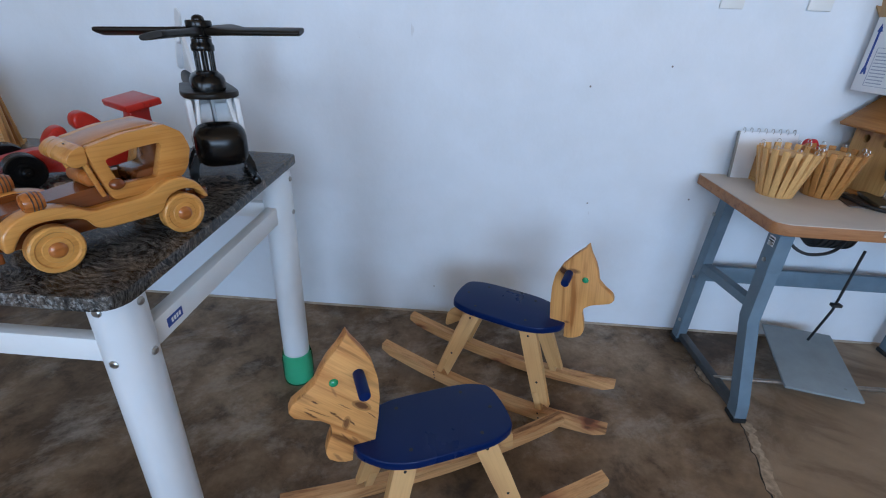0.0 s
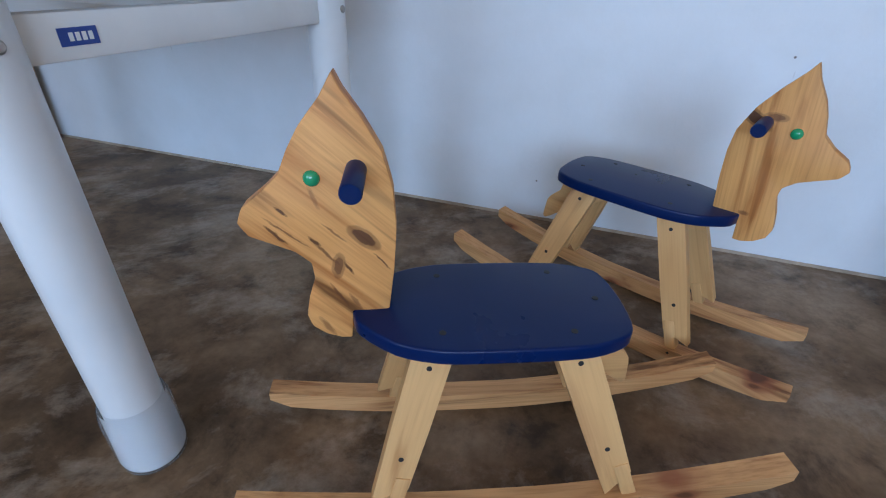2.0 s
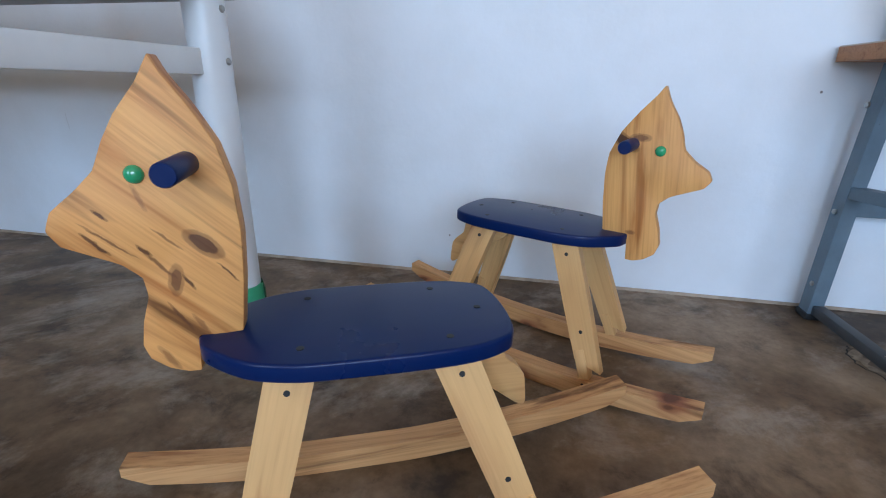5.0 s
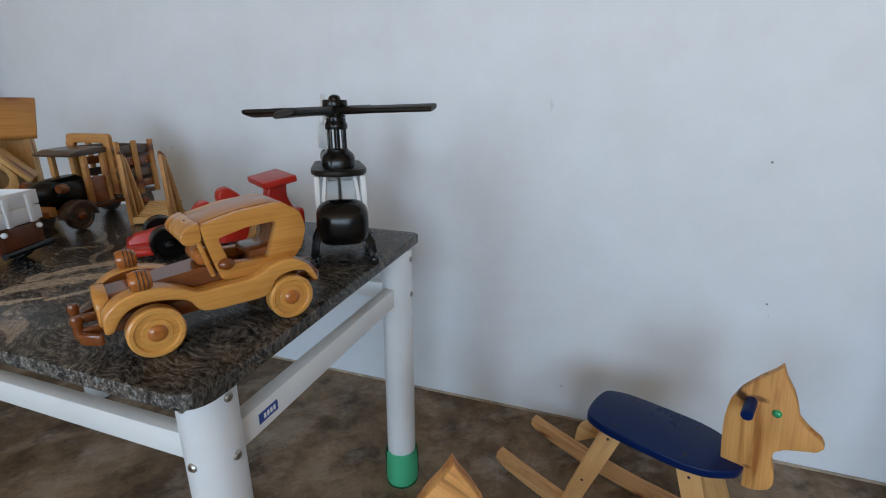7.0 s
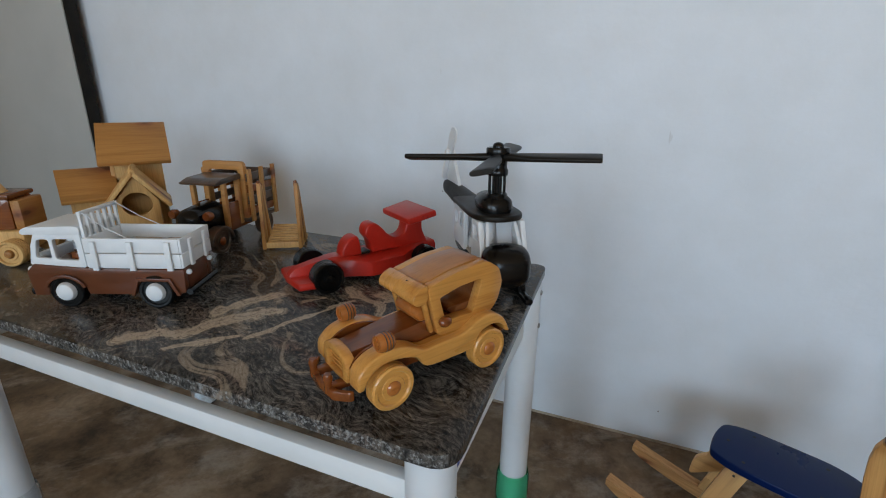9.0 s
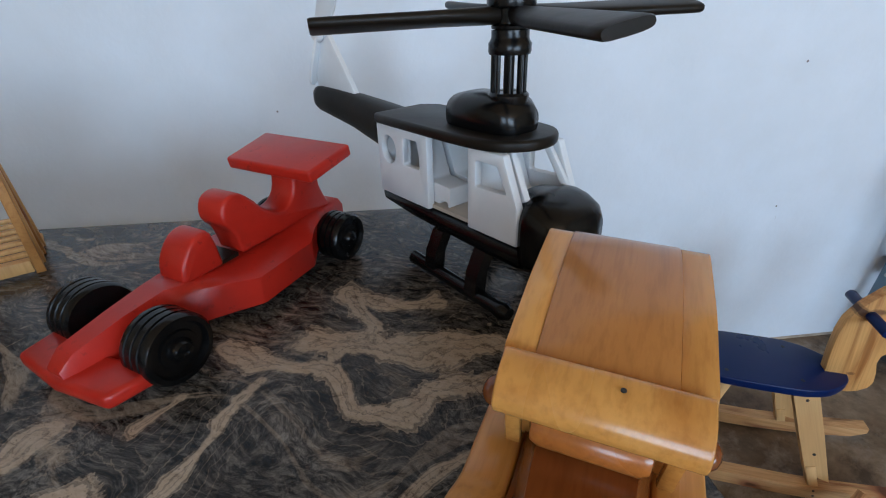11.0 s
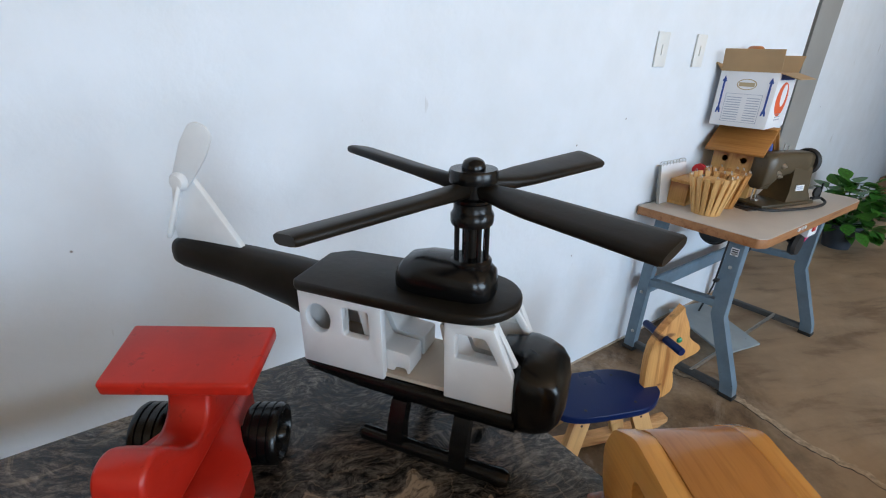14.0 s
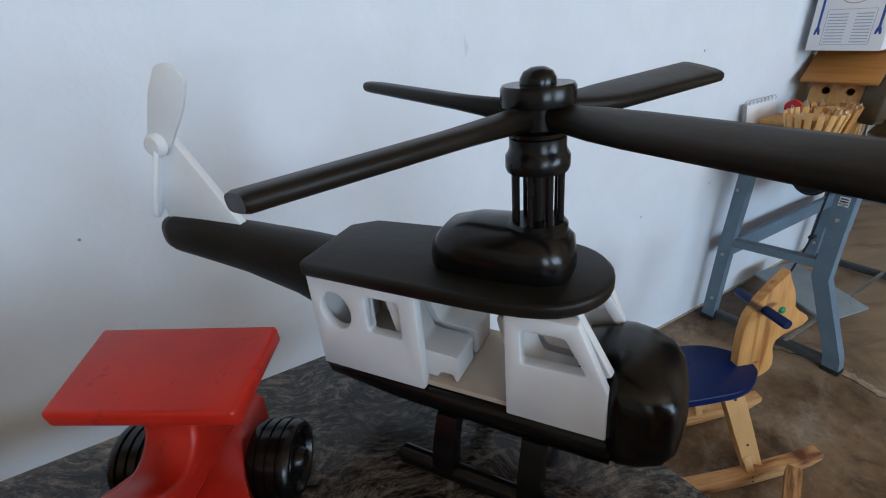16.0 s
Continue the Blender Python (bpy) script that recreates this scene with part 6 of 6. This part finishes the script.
    part("printed_band", box(-0.10, 0.11, S - 0.0006, S + 0.0003, 0.186, 0.208), M_INK, c)
    for k in range(3):
        part("bar", box(-0.035, 0.045, S - 0.0006, S + 0.0003, 0.030 + 0.011 * k, 0.035 + 0.011 * k), M_INKGREY, c)
    return c


def calendar():
    c = thing("desk_calendar", pose(1.196, 1.800, SEW, -8, 0, 0), "white spiral-bound board leaning against the wall", "calendar")
    part("board", box(-0.098, 0.098, -0.004, 0.004, 0.0, 0.160, 0.001), M_PAPER, c)
    part("board_edge", box(-0.104, -0.0985, -0.006, 0.006, 0.0, 0.160, 0.001), M_GREYWALL, c)
    for k in range(8):
        x = -0.085 + 0.024 * k
        part("spiral_ring", tube([(x, 0.008 * math.cos(t), 0.163 + 0.009 * math.sin(t)) for t in (2 * math.pi * j / 10 for j in range(10))], 0.0011, 5), M_STEEL, c)
    return c


def tape_box():
    b = thing("wooden_box", pose(1.248, 1.770, SEW, 0, 0, 4) @ Matrix.Diagonal((1.2, 1.2, 1.2, 1)), "small open pine box holding a reel", "box")
    part("bottom", box(-0.07, 0.075, -0.035, 0.03, 0.0, 0.010, 0.001), M_BIRD, b)
    part("block", box(-0.07, 0.0, -0.034, 0.029, 0.0102, 0.075, 0.002), M_BIRD, b)
    part("top", box(-0.07, 0.06, -0.035, 0.03, 0.0752, 0.085, 0.001), M_BIRD, b)
    part("back", box(0.0005, 0.075, 0.022, 0.03, 0.0102, 0.075, 0.001), M_BROWN, b)
    part("reel", lathe([(0.010, -0.008), (0.022, -0.008), (0.022, 0.008), (0.010, 0.008)], pose(0.045, -0.01, 0.108) @ X_TO, 20), M_LABELRED, b, "red plastic reel")
    return b


sewing_machine()
stick_pot(1.158, 1.632, 3, "holder made of light wooden sticks with wire hooks", M_STICK)
stick_pot(1.312, 1.652, 8, "holder made of darker wooden sticks with wire hooks", M_BIRDROOF)
table_birdhouse()
carton()
calendar()
tape_box()
bits = thing("switch_plate", pose(0.957, WALL_Y, 1.277), "white plastic wall switch on the wall", "switch", "wall switches")
part("plate", box(-0.036, 0.036, -0.008, -0.0005, -0.058, 0.058, 0.003), M_SWITCH, bits)
part("rocker_key", box(-0.008, 0.008, -0.012, -0.008, -0.018, 0.018, 0.002), M_SWITCH, bits)
copy_thing(bits, pose(1.222, WALL_Y, 1.281))
block = thing("wooden_block", pose(1.540, 1.726, SEW + 0.310, 0, 0, 187), "rounded brown wooden block standing in the open carton", "wood block")
part("body", soften(box(-0.085, -0.035, -0.088, -0.022, 0.0035, 0.312), 0.02, 4), M_VARN2, block)

# ---- plant, slab bench, leaning boards, cable ----
def potted_plant():
    rnd = random.Random(5)
    p = thing("potted_plant", pose(3.62, 1.70, 0), "bushy broad-leaved green plant in a dark pot", "plant")
    part("pot", lathe([(0.02, 0.0), (0.085, 0.0), (0.115, 0.16), (0.125, 0.165), (0.125, 0.185), (0.112, 0.185), (0.108, 0.165), (0.02, 0.165)], None, 28), M_POT, p)
    part("soil", lathe([(0.107, 0.166), (0.05, 0.172), (0, 0.174)], None, 20), M_SOIL, p)
    leaf_mesh = None
    for k in range(190):
        a, up = rnd.uniform(0, 2 * math.pi), rnd.random()
        h = 0.13 + 0.36 * up
        reach = rnd.uniform(0.05, 0.25) * (1.0 - 0.5 * abs(up - 0.45))
        base = Vector((reach * math.cos(a), reach * math.sin(a), h))
        L = rnd.uniform(0.075, 0.13)
        if k % 5 == 0:
            part("stem", tube([(0.02 * math.cos(a), 0.02 * math.sin(a), 0.165), base * 0.55 + Vector((0, 0, 0.08)), base], [0.005, 0.004, 0.002], 6), M_LEAF, p)
        if leaf_mesh is None or k % 26 == 0:
            rows = []
            for i, w in enumerate((0.05, 0.30, 0.46, 0.44, 0.28, 0.02)):
                t = i / 5
                rows.append([(t, -w, 0.10 * w - 0.28 * t * t), (t, 0, -0.10 * w - 0.28 * t * t), (t, w, 0.10 * w - 0.28 * t * t)])
            g = bmesh.new()
            vs = [[g.verts.new(v) for v in r] for r in rows]
            for r0, r1 in zip(vs, vs[1:]):
                for j in range(2):
                    g.faces.new((r0[j], r0[j + 1], r1[j + 1], r1[j]))
            ob = part("leaf", g, M_LEAF, p, "", 180)
            leaf_mesh = ob.data
        else:
            ob = new("leaf", leaf_mesh)
            ob.parent = p
        tilt = rnd.uniform(-35, 40) - 25 * up
        ob.matrix_local = Matrix.Translation(base) @ pose(0, 0, 0, 0, 0, math.degrees(a) + rnd.uniform(-50, 50)) @ pose(0, 0, 0, rnd.uniform(-25, 25), tilt, 0) @ Matrix.Diagonal((L, L * 0.95, L, 1))
    return p


def slab_bench():
    b = thing("slab_bench", pose(1.295, 0.639, 0, 0, 0, 191.4), "low bench of a rough sawn wooden slab", "bench")
    rnd = random.Random(2)
    a = [(x, 0.004 + rnd.uniform(-0.005, 0.005)) for x in (0.0, 0.12, 0.25, 0.38, 0.5, 0.62, 0.74, 0.86)]
    c = [(x, 0.300 + rnd.uniform(-0.008, 0.008)) for x in (0.86, 0.74, 0.62, 0.5, 0.38, 0.25, 0.12, 0.0)]
    part("slab", prism(a + c, 0.152, 0.200, "xy", 0.003), M_FIGURED, b, "pale slab with grey streaks and a reddish heart")
    for x in (0.10, 0.70):
        part("foot_block", box(x, x + 0.06, 0.070, 0.235, 0.0, 0.1515, 0.003), M_SLAB, b, "rough block under the slab")
    return b


potted_plant()
slab_bench()
plank = thing("leaning_plank", pose(-2.12, 1.775, 0, -5, 0, 6), "rough pale plank leaning on the wall", "plank")
part("board", box(-0.16, 0.035, -0.03, 0.01, 0.002, 0.46, 0.003), M_SLAB, plank)
door = thing("board_panel", pose(-2.65, 1.79, 0, 0, 0, 0), "tall grey-white panel with dark edge against the wall", "panel")
part("face", box(-1.0, -0.008, -0.05, -0.042, 0.0, 2.4, 0.002), coloured("grey_white_panel", (0.43, 0.43, 0.41), 0.06, 3, 0.6), door)
part("dark_edge", box(-1.0, 0.0, -0.0415, 0.012, 0.0, 2.4, 0.003), M_BLACK2, door, "near-black edge")
cable = thing("floor_cable", pose(0, 0, 0), "thin dark cable lying on the floor", "cable")
part("cord", tube(curve_through([(3.75, 1.80, 0.008), (4.15, 1.55, 0.008), (4.20, 1.20, 0.008), (4.05, 0.90, 0.008), (4.05, 0.5, 0.008)], 6, False), 0.008, 6), M_RUBBER, cable)
